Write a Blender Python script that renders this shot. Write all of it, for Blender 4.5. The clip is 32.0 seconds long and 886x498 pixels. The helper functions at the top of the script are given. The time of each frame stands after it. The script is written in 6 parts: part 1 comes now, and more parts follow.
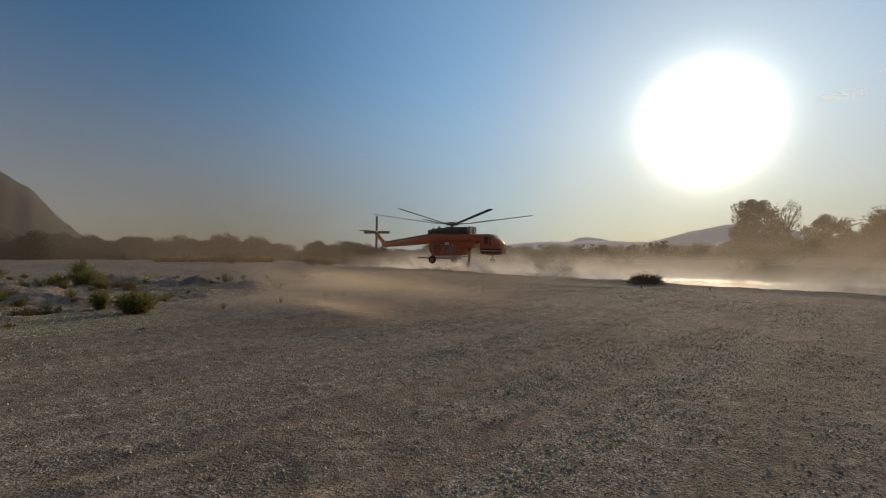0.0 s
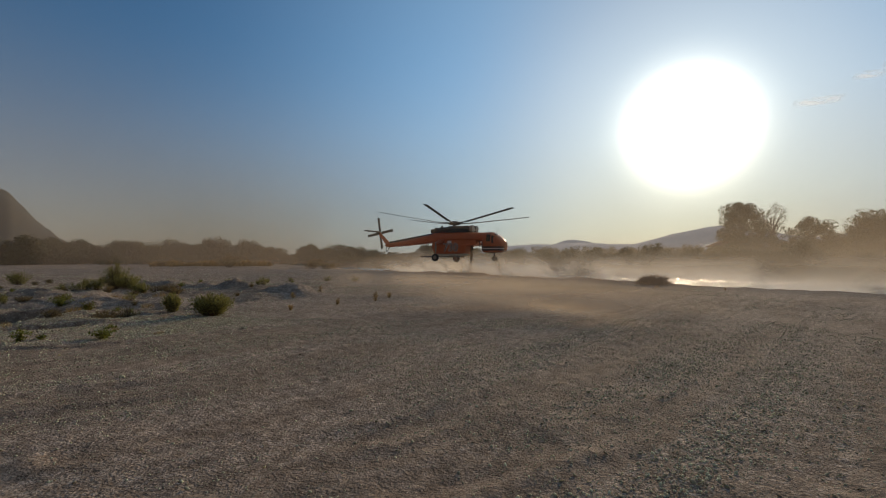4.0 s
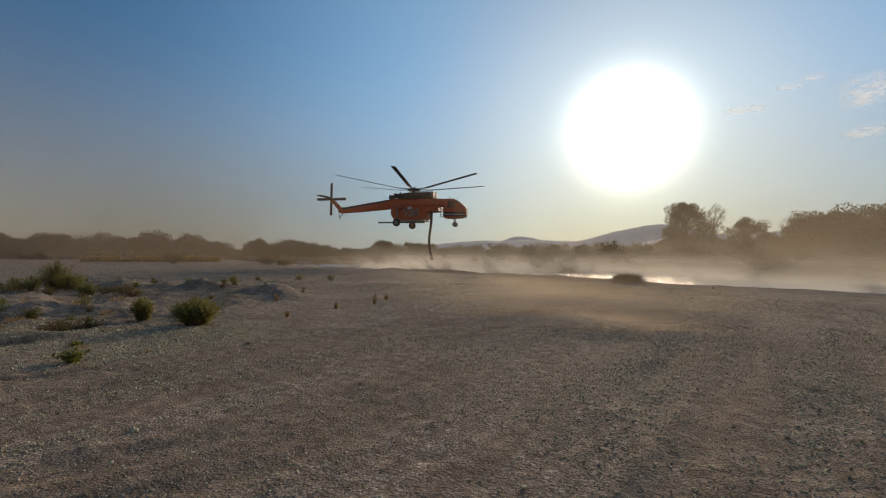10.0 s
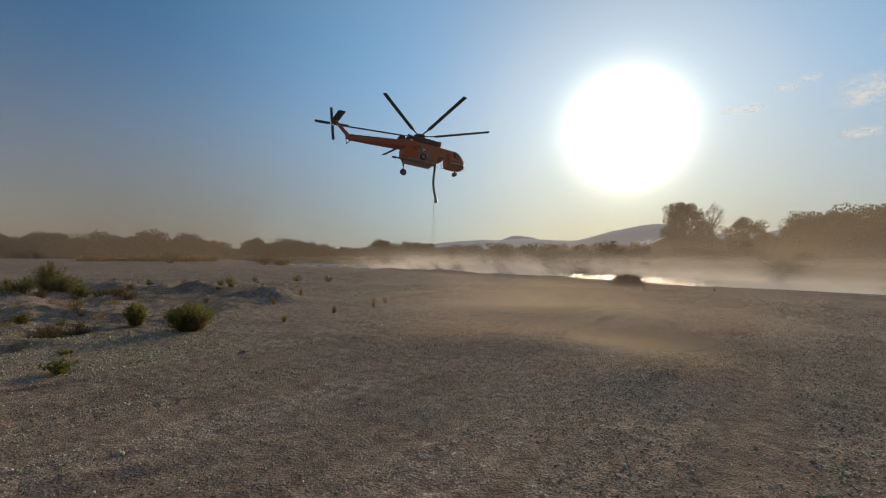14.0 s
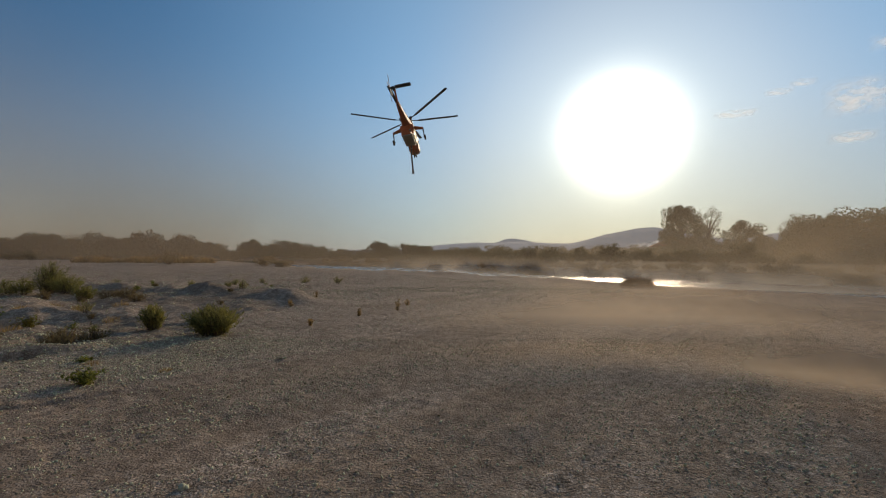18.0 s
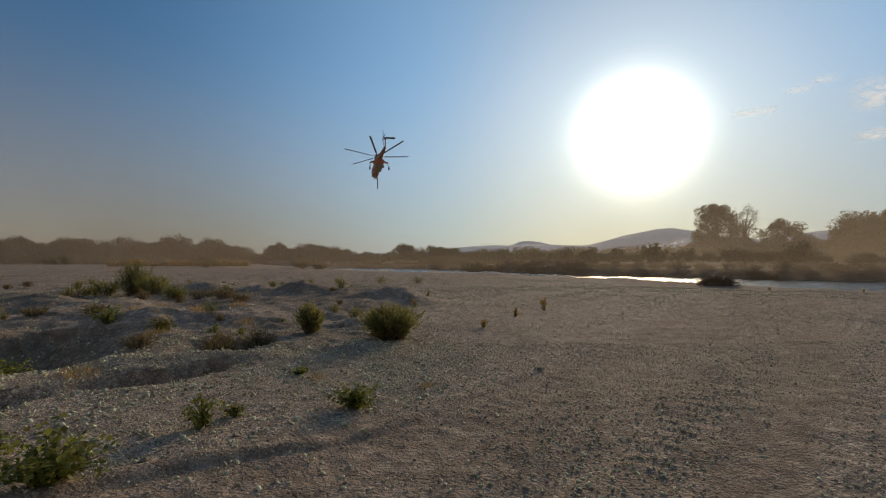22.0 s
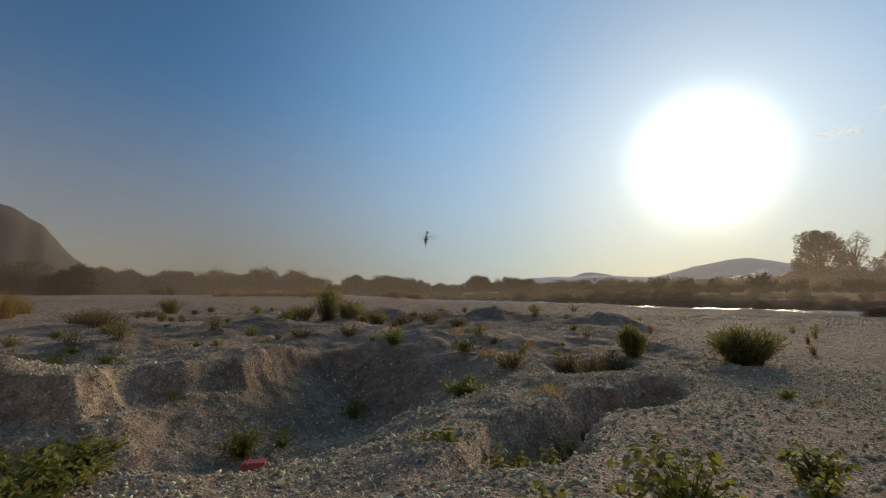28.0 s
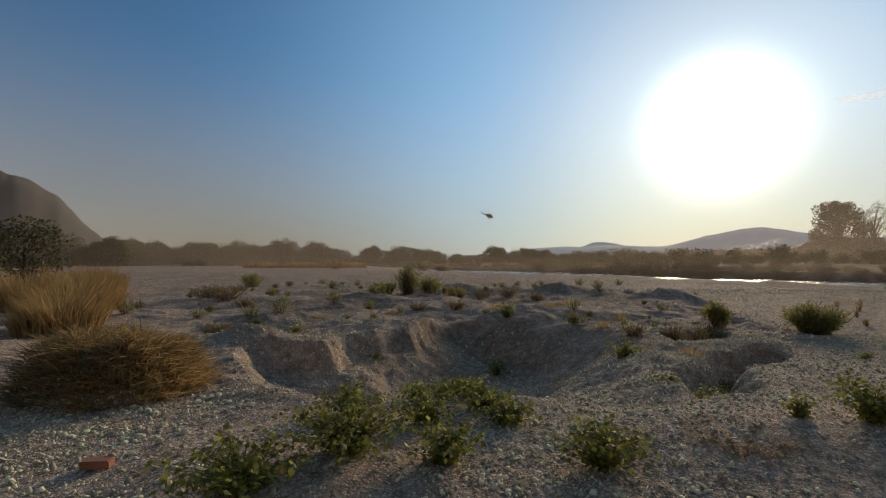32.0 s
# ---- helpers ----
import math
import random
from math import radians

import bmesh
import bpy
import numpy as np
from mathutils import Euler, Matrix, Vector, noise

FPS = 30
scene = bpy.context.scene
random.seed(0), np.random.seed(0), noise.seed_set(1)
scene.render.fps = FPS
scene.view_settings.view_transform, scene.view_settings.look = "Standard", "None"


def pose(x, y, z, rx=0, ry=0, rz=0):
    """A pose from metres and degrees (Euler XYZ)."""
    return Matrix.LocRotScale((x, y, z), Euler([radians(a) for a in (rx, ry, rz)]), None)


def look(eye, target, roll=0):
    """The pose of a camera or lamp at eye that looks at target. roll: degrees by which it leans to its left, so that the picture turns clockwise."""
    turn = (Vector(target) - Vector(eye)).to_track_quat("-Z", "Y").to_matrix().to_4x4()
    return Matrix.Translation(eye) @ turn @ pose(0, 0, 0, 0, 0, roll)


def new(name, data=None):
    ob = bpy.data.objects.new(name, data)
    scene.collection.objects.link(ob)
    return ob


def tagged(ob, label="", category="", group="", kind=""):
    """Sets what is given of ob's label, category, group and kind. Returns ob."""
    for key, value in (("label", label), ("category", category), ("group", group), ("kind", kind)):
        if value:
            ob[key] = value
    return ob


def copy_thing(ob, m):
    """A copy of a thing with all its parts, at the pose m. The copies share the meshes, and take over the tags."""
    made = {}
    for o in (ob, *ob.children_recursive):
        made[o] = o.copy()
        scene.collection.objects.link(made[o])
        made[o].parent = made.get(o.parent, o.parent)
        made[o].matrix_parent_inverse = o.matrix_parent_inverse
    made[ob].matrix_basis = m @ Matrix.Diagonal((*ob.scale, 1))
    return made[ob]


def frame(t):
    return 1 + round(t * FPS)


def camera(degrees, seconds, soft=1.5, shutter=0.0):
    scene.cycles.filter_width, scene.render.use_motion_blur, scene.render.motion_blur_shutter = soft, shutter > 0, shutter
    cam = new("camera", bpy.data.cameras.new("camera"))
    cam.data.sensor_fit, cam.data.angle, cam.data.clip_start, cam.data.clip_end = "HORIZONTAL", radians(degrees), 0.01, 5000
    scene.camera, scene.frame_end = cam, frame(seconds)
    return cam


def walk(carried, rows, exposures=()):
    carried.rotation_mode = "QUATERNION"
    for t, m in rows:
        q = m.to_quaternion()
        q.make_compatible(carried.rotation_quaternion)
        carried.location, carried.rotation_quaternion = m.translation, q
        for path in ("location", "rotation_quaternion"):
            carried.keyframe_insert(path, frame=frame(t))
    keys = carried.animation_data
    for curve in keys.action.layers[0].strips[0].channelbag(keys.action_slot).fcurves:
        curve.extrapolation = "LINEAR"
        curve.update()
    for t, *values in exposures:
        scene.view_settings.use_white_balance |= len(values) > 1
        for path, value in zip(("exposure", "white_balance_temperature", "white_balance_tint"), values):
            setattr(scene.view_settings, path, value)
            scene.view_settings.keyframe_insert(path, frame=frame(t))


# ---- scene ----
# One riverbed, one camera carried along it.
cam = camera(86.0, 32.0, 1.15)
PATH = [
    (0, (3.884, -0.615, 1.552), (2.502, 9.288, 1.657), 0.07),
    (0.5, (3.675, -0.570, 1.546), (2.292, 9.333, 1.653), -0.02),
    (1, (3.497, -0.626, 1.545), (2.107, 9.276, 1.668), -0.07),
    (1.5, (3.291, -0.827, 1.560), (1.896, 9.074, 1.708), -0.06),
    (2, (3.044, -1.013, 1.542), (1.645, 8.887, 1.699), -0.08),
    (2.5, (2.818, -1.329, 1.590), (1.416, 8.571, 1.762), -0.16),
    (3, (2.602, -1.518, 1.571), (1.265, 8.391, 1.745), -0.21),
    (3.5, (2.314, -1.734, 1.567), (1.091, 8.189, 1.739), -0.25),
    (5.5, (0.440, -0.866, 1.485), (-0.285, 9.107, 1.633), 0.04),
    (6, (0.100, -0.669, 1.495), (-0.482, 9.313, 1.627), 0.03),
    (6.5, (-0.153, -0.591, 1.553), (-0.549, 9.400, 1.681), 0.04),
    (7, (-0.245, -0.447, 1.556), (-0.578, 9.547, 1.663), -0.01),
    (7.5, (-0.264, -0.281, 1.566), (-0.568, 9.714, 1.666), -0.05),
    (8, (-0.255, -0.261, 1.590), (-0.461, 9.736, 1.677), -0.04),
    (8.5, (-0.221, -0.276, 1.627), (-0.297, 9.723, 1.706), 0.05),
    (9, (-0.129, -0.281, 1.636), (-0.193, 9.718, 1.709), 0.05),
    (9.5, (-0.100, -0.299, 1.636), (-0.147, 9.700, 1.715), 0.09),
    (10, (-0.137, -0.255, 1.636), (-0.180, 9.744, 1.715), 0.10),
    (10.5, (-0.111, -0.302, 1.667), (-0.147, 9.697, 1.738), 0.12),
    (11, (-0.149, -0.228, 1.683), (-0.165, 9.772, 1.742), 0.13),
    (11.5, (-0.173, -0.137, 1.707), (-0.132, 9.862, 1.767), 0.13),
    (12, (-0.161, -0.061, 1.755), (-0.116, 9.939, 1.810), 0.18),
    (12.5, (-0.171, -0.039, 1.764), (-0.153, 9.960, 1.825), 0.21),
    (13, (-0.195, -0.028, 1.761), (-0.177, 9.972, 1.820), 0.19),
    (13.5, (-0.175, -0.017, 1.758), (-0.172, 9.983, 1.818), 0.18),
    (14, (-0.206, -0.002, 1.753), (-0.205, 9.998, 1.815), 0.18),
    (14.5, (-0.229, 0.018, 1.751), (-0.216, 10.018, 1.810), 0.16),
    (16.5, (-0.200, -0.127, 1.777), (-0.054, 9.872, 1.833), 0.25),
    (17, (-0.423, 0.079, 1.775), (-0.288, 10.078, 1.815), 0.21),
    (17.5, (-0.811, 0.455, 1.727), (-0.704, 10.453, 1.883), 0.36),
    (18, (-1.193, 0.683, 1.678), (-1.086, 10.682, 1.794), 0.34),
    (18.5, (-1.648, 0.917, 1.603), (-1.608, 10.916, 1.716), 0.26),
    (19, (-2.075, 1.026, 1.561), (-2.269, 11.024, 1.688), 0.24),
    (19.5, (-2.504, 1.270, 1.504), (-2.694, 11.268, 1.642), 0.17),
    (20, (-3.000, 1.509, 1.478), (-3.224, 11.505, 1.619), 0.18),
    (20.5, (-3.455, 1.810, 1.391), (-3.635, 11.807, 1.564), 0.03),
    (21, (-3.925, 2.032, 1.340), (-4.067, 12.029, 1.534), -0.19),
    (21.5, (-4.384, 2.243, 1.336), (-4.578, 12.239, 1.544), -0.34),
    (22, (-4.829, 2.416, 1.380), (-5.028, 12.412, 1.559), -0.09),
    (22.5, (-5.314, 2.695, 1.337), (-5.400, 12.693, 1.511), -0.07),
    (23, (-5.749, 2.764, 1.390), (-5.582, 12.761, 1.545), -0.02),
    (23.5, (-6.199, 2.919, 1.400), (-5.906, 12.914, 1.558), -0.14),
    (24, (-6.686, 2.989, 1.374), (-6.394, 12.983, 1.554), -0.32),
    (24.5, (-7.178, 2.960, 1.380), (-6.910, 12.954, 1.588), -0.54),
    (25, (-7.671, 2.772, 1.367), (-7.908, 12.767, 1.585), -0.38),
    (25.5, (-8.448, 2.043, 1.421), (-10.255, 11.875, 1.672), -0.47),
    (27.5, (-9.394, 2.583, 1.098), (-11.087, 12.427, 1.574), 0.23),
    (28, (-9.596, 2.404, 1.157), (-11.015, 12.266, 2.009), -0.08),
    (28.5, (-9.782, 2.281, 1.190), (-11.120, 12.180, 1.669), 0.25),
    (29, (-9.959, 2.155, 1.233), (-11.125, 12.083, 1.505), 0.03),
    (29.5, (-10.122, 1.990, 1.298), (-11.093, 11.941, 1.474), -0.12),
    (30, (-10.240, 1.914, 1.312), (-10.718, 11.901, 1.457), -0.06),
    (30.5, (-10.469, 1.689, 1.347), (-10.898, 11.678, 1.500), -0.18),
    (31, (-10.779, 1.370, 1.355), (-11.230, 11.358, 1.541), -0.29),
    (31.5, (-11.219, 0.936, 1.417), (-12.087, 10.896, 1.616), -0.50),
    (32, (-11.738, 0.096, 1.471), (-13.348, 9.963, 1.690), -0.13),
]
EXPOSURES = ((0, 0.18), (17, 0.25), (25, 0.24), (28, 0.32), (32, 0.39))
walk(cam, [(t, look(eye, target, roll)) for t, eye, target, roll in PATH], EXPOSURES)

# ---- world and sun ----
SUN_AZ, SUN_EL = radians(21.2), radians(13.4)
SUN_WAY = Vector((math.sin(SUN_AZ) * math.cos(SUN_EL), math.cos(SUN_AZ) * math.cos(SUN_EL), math.sin(SUN_EL)))


def make_world():
    world = bpy.data.worlds.new("evening_sky")
    scene.world = world
    world.use_nodes = True
    nt = world.node_tree
    nodes, links = nt.nodes, nt.links
    nodes.clear()
    out = nodes.new("ShaderNodeOutputWorld")
    sky = nodes.new("ShaderNodeTexSky")
    sky.sky_type = "NISHITA"
    sky.sun_disc = False
    sky.sun_elevation, sky.sun_rotation = SUN_EL, SUN_AZ
    sky.altitude, sky.air_density, sky.dust_density, sky.ozone_density = 50, 1.0, 0.3, 3.0
    back = nodes.new("ShaderNodeBackground")
    back.inputs["Strength"].default_value = 0.072
    clear = nodes.new("ShaderNodeMix")
    clear.data_type, clear.blend_type = "RGBA", "MULTIPLY"
    clear.inputs["Factor"].default_value = 1.0
    # blue about the sun's quarter; unseen far side brightened and warmed to fill shade
    dot = nodes.new("ShaderNodeVectorMath")
    dot.operation = "DOT_PRODUCT"
    dot.inputs[1].default_value = SUN_WAY
    angle = nodes.new("ShaderNodeMath")
    angle.operation = "ARCCOSINE"
    links.new(dot.outputs["Value"], angle.inputs[0])
    away = nodes.new("ShaderNodeMapRange")
    away.interpolation_type = "SMOOTHSTEP"
    away.inputs["From Min"].default_value, away.inputs["From Max"].default_value = radians(50), radians(110)
    links.new(angle.outputs[0], away.inputs["Value"])
    tone = nodes.new("ShaderNodeMix")
    tone.data_type = "RGBA"
    tone.inputs["A"].default_value, tone.inputs["B"].default_value = (0.60, 0.84, 0.95, 1), (1.42, 1.09, 0.93, 1)
    links.new(away.outputs["Result"], tone.inputs["Factor"])
    links.new(tone.outputs["Result"], clear.inputs["B"])
    links.new(sky.outputs[0], clear.inputs["A"])
    # brown-grey haze that thickens towards the horizon
    coord = nodes.new("ShaderNodeTexCoord")
    parts = nodes.new("ShaderNodeSeparateXYZ")
    links.new(coord.outputs["Generated"], parts.inputs[0])
    low = nodes.new("ShaderNodeMapRange")
    low.interpolation_type = "SMOOTHSTEP"
    low.inputs["From Min"].default_value, low.inputs["From Max"].default_value = -0.10, 0.42
    low.inputs["To Min"].default_value, low.inputs["To Max"].default_value = 0.9, 0.0
    links.new(parts.outputs["Z"], low.inputs["Value"])
    haze = nodes.new("ShaderNodeMix")
    haze.data_type = "RGBA"
    haze.inputs["B"].default_value = (3.3, 2.62, 2.15, 1)
    links.new(low.outputs["Result"], haze.inputs["Factor"])
    links.new(clear.outputs["Result"], haze.inputs["A"])
    links.new(haze.outputs["Result"], back.inputs["Color"])
    # the sun's glare in the dusty air
    links.new(coord.outputs["Generated"], dot.inputs[0])
    ramp = nodes.new("ShaderNodeValToRGB")
    scale = nodes.new("ShaderNodeMath")
    scale.operation = "DIVIDE"
    scale.inputs[1].default_value = radians(70)
    links.new(angle.outputs[0], scale.inputs[0])
    links.new(scale.outputs[0], ramp.inputs[0])
    ramp.color_ramp.interpolation = "B_SPLINE"
    stops = ramp.color_ramp.elements
    stops[0].position, stops[0].color = 0.0, (1, 1, 1, 1)
    stops[1].position, stops[1].color = 1.0, (0, 0, 0, 1)
    for at, v, warm in ((4.4, 0.6, 1), (6.0, 0.27, 1), (7.4, 0.15, 1), (9.4, 0.104, 1), (12, 0.097, 0.95), (16, 0.082, 0.8), (21, 0.071, 0.42), (26, 0.066, 0.12), (32, 0.053, 0.04), (38, 0.037, 0), (44, 0.021, 0), (50, 0.009, 0), (58, 0.001, 0)):
        e = stops.new(at / 70)
        e.color = (v * (0.51 + 0.49 * warm), v * (0.81 + 0.09 * warm), v * (1.04 - 0.34 * warm), 1)
    glow = nodes.new("ShaderNodeBackground")
    glow.inputs["Strength"].default_value = 3.0
    links.new(ramp.outputs["Color"], glow.inputs["Color"])
    add = nodes.new("ShaderNodeAddShader")
    links.new(back.outputs[0], add.inputs[0])
    links.new(glow.outputs[0], add.inputs[1])
    links.new(add.outputs[0], out.inputs["Surface"])


make_world()
sun = new("sun", bpy.data.lights.new("sun", "SUN"))
sun.data.energy, sun.data.angle, sun.data.color = 1.85, radians(11.0), (1.0, 0.75, 0.48)
sun.matrix_world = look(SUN_WAY * 100, (0, 0, 0))


# ---- materials ----
def mat(name, base, rough=0.8, vary=0.35, scale=3.0, fine=40.0, bump=0.3, metal=0.0, through_light=0.0, tint=None, island=False, coat=0.0, depth=0.02):
    """A surface with wear at two scales, in metres."""
    m = bpy.data.materials.new(name)
    m.use_nodes = True
    nt = m.node_tree
    n, l = nt.nodes, nt.links
    p = n["Principled BSDF"]
    p.inputs["Roughness"].default_value = rough
    p.inputs["Metallic"].default_value = metal
    p.inputs["Coat Weight"].default_value = coat
    coord = n.new("ShaderNodeTexCoord")
    a = n.new("ShaderNodeTexNoise")
    a.inputs["Scale"].default_value, a.inputs["Detail"].default_value = scale, 6
    b = n.new("ShaderNodeTexNoise")
    b.inputs["Scale"].default_value, b.inputs["Detail"].default_value = fine, 3
    for t in (a, b):
        l.new(coord.outputs["Object"], t.inputs["Vector"])
    mix = n.new("ShaderNodeMix")
    mix.data_type = "RGBA"
    dark = tuple(c * (1 - vary) for c in base)
    lite = tuple(min(1, c * (1 + vary)) for c in (tint or base))
    mix.inputs["A"].default_value, mix.inputs["B"].default_value = (*dark, 1), (*lite, 1)
    half = n.new("ShaderNodeMath")
    half.operation = "MULTIPLY_ADD"
    half.inputs[1].default_value, half.inputs[2].default_value = 0.4, 0.0
    l.new(b.outputs["Fac"], half.inputs[0])
    summ = n.new("ShaderNodeMath")
    summ.operation = "MULTIPLY_ADD"
    summ.inputs[1].default_value = 0.7
    l.new(a.outputs["Fac"], summ.inputs[0])
    l.new(half.outputs[0], summ.inputs[2])
    fac = summ.outputs[0]
    if island:
        info = n.new("ShaderNodeNewGeometry")
        ob = n.new("ShaderNodeObjectInfo")
        add = n.new("ShaderNodeMath")
        add.operation = "ADD"
        l.new(info.outputs["Random Per Island"], add.inputs[0])
        l.new(ob.outputs["Random"], add.inputs[1])
        fra = n.new("ShaderNodeMath")
        fra.operation = "FRACT"
        l.new(add.outputs[0], fra.inputs[0])
        bl = n.new("ShaderNodeMath")
        bl.operation = "MULTIPLY_ADD"
        bl.inputs[1].default_value = 0.65
        l.new(fra.outputs[0], bl.inputs[0])
        sub = n.new("ShaderNodeMath")
        sub.operation = "MULTIPLY"
        sub.inputs[1].default_value = 0.35
        l.new(fac, sub.inputs[0])
        l.new(sub.outputs[0], bl.inputs[2])
        fac = bl.outputs[0]
    l.new(fac, mix.inputs["Factor"])
    l.new(mix.outputs["Result"], p.inputs["Base Color"])
    if bump:
        bm_ = n.new("ShaderNodeBump")
        bm_.inputs["Strength"].default_value, bm_.inputs["Distance"].default_value = bump, depth
        l.new(summ.outputs[0], bm_.inputs["Height"])
        l.new(bm_.outputs[0], p.inputs["Normal"])
    if through_light:
        tr = n.new("ShaderNodeBsdfTranslucent")
        l.new(mix.outputs["Result"], tr.inputs["Color"])
        ms = n.new("ShaderNodeMixShader")
        ms.inputs[0].default_value = through_light
        l.new(p.outputs[0], ms.inputs[1])
        l.new(tr.outputs[0], ms.inputs[2])
        l.new(ms.outputs[0], n["Material Output"].inputs["Surface"])
    return m


def ground_material():
    m = bpy.data.materials.new("gravel_bed")
    m.use_nodes = True
    n, l = m.node_tree.nodes, m.node_tree.links
    p = n["Principled BSDF"]
    p.inputs["Roughness"].default_value = 0.95
    p.inputs["Specular IOR Level"].default_value = 0.2
    coord = n.new("ShaderNodeTexCoord")

    def noise_tex(scale, detail=5):
        t = n.new("ShaderNodeTexNoise")
        t.inputs["Scale"].default_value, t.inputs["Detail"].default_value = scale, detail
        l.new(coord.outputs["Object"], t.inputs["Vector"])
        return t

    def cells(scale):
        t = n.new("ShaderNodeTexVoronoi")
        t.inputs["Scale"].default_value = scale
        l.new(coord.outputs["Object"], t.inputs["Vector"])
        return t

    def mixed(kind, fac, a, b):
        x = n.new("ShaderNodeMix")
        x.data_type, x.blend_type = "RGBA", kind
        for key, v in (("Factor", fac), ("A", a), ("B", b)):
            if isinstance(v, (float, tuple)):
                x.inputs[key].default_value = v
            else:
                l.new(v, x.inputs[key])
        return x.outputs["Result"]

    def ramp(src, lo, hi):
        x = n.new("ShaderNodeMapRange")
        x.inputs["From Min"].default_value, x.inputs["From Max"].default_value = lo, hi
        l.new(src, x.inputs["Value"])
        return x.outputs["Result"]

    # warped coordinates, so that no two stones are alike
    warp = n.new("ShaderNodeMix")
    warp.data_type, warp.blend_type = "RGBA", "ADD"
    warp.inputs["Factor"].default_value = 0.06
    l.new(coord.outputs["Object"], warp.inputs["A"])
    l.new(noise_tex(6.0, 3).outputs["Color"], warp.inputs["B"])

    def stones(scale):
        t = cells(scale)
        l.new(warp.outputs["Result"], t.inputs["Vector"])
        return t

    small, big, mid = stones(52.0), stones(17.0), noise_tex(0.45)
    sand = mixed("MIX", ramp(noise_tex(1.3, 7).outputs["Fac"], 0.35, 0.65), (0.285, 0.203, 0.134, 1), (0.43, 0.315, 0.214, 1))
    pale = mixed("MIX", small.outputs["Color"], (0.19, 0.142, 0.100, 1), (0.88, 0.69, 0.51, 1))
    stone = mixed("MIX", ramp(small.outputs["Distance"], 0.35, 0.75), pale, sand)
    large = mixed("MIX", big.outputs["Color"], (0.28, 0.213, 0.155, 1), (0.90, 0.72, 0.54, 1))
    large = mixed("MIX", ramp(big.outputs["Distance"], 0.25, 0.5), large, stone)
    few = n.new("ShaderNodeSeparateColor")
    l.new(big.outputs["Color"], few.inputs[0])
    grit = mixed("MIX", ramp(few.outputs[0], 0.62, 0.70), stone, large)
    # loose stones in some stretches, packed sand and silt in others
    # and the lanes that wheels have ground down to sand
    worn = n.new("ShaderNodeAttribute")
    worn.attribute_name = "worn"
    left = n.new("ShaderNodeMath")
    left.operation = "MULTIPLY_ADD"
    left.inputs[1].default_value, left.inputs[2].default_value = -0.9, 1.0
    l.new(worn.outputs["Fac"], left.inputs[0])
    both = n.new("ShaderNodeMath")
    both.operation = "MULTIPLY"
    l.new(ramp(mid.outputs["Fac"], 0.30, 0.50), both.inputs[0])
    l.new(left.outputs[0], both.inputs[1])
    patch = both.outputs[0]
    col = mixed("MIX", patch, mixed("MIX", 0.35, sand, stone), grit)
    # drifts of pale and of dirty stones
    drift = mixed("MIX", ramp(noise_tex(7.0, 8).outputs["Fac"], 0.36, 0.64), (0.68, 0.66, 0.64, 1), (1.28, 1.28, 1.28, 1))
    col = mixed("MULTIPLY", 0.85, col, drift)
    fine = noise_tex(190.0, 2)
    # dark earth and withered growth beyond the river
    soil = n.new("ShaderNodeAttribute")
    soil.attribute_name = "soil"
    earth = mixed("MIX", ramp(noise_tex(0.7, 6).outputs["Fac"], 0.35, 0.65), (0.075, 0.055, 0.032, 1), (0.15, 0.11, 0.06, 1))
    col = mixed("MIX", soil.outputs["Fac"], col, earth)
    col = mixed("MULTIPLY", 0.85, col, mixed("MIX", fine.outputs["Fac"], (0.5, 0.5, 0.5, 1), (1.4, 1.4, 1.4, 1)))
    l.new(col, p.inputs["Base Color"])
    b1 = n.new("ShaderNodeBump")
    b1.inputs["Strength"].default_value, b1.inputs["Distance"].default_value = 0.35, 0.02
    b1.invert = True
    l.new(small.outputs["Distance"], b1.inputs["Height"])
    b3 = n.new("ShaderNodeBump")
    b3.inputs["Strength"].default_value, b3.inputs["Distance"].default_value = 0.95, 0.034
    l.new(noise_tex(34.0, 9).outputs["Fac"], b3.inputs["Height"])
    l.new(b1.outputs[0], b3.inputs["Normal"])
    b2 = n.new("ShaderNodeBump")
    b2.inputs["Strength"].default_value, b2.inputs["Distance"].default_value = 0.6, 0.06
    l.new(noise_tex(4.0, 10).outputs["Fac"], b2.inputs["Height"])
    l.new(b3.outputs[0], b2.inputs["Normal"])
    l.new(b2.outputs[0], p.inputs["Normal"])
    return m


def water_material():
    m = bpy.data.materials.new("river_water")
    m.use_nodes = True
    n, l = m.node_tree.nodes, m.node_tree.links
    p = n["Principled BSDF"]
    p.inputs["Base Color"].default_value = (0.05, 0.06, 0.05, 1)
    p.inputs["Roughness"].default_value = 0.22
    p.inputs["IOR"].default_value = 1.33
    coord = n.new("ShaderNodeTexCoord")
    t = n.new("ShaderNodeTexNoise")
    t.inputs["Scale"].default_value, t.inputs["Detail"].default_value = 3.2, 6
    l.new(coord.outputs["Object"], t.inputs["Vector"])
    b = n.new("ShaderNodeBump")
    b.inputs["Strength"].default_value, b.inputs["Distance"].default_value = 0.8, 0.12
    l.new(t.outputs["Fac"], b.inputs["Height"])
    l.new(b.outputs[0], p.inputs["Normal"])
    return m


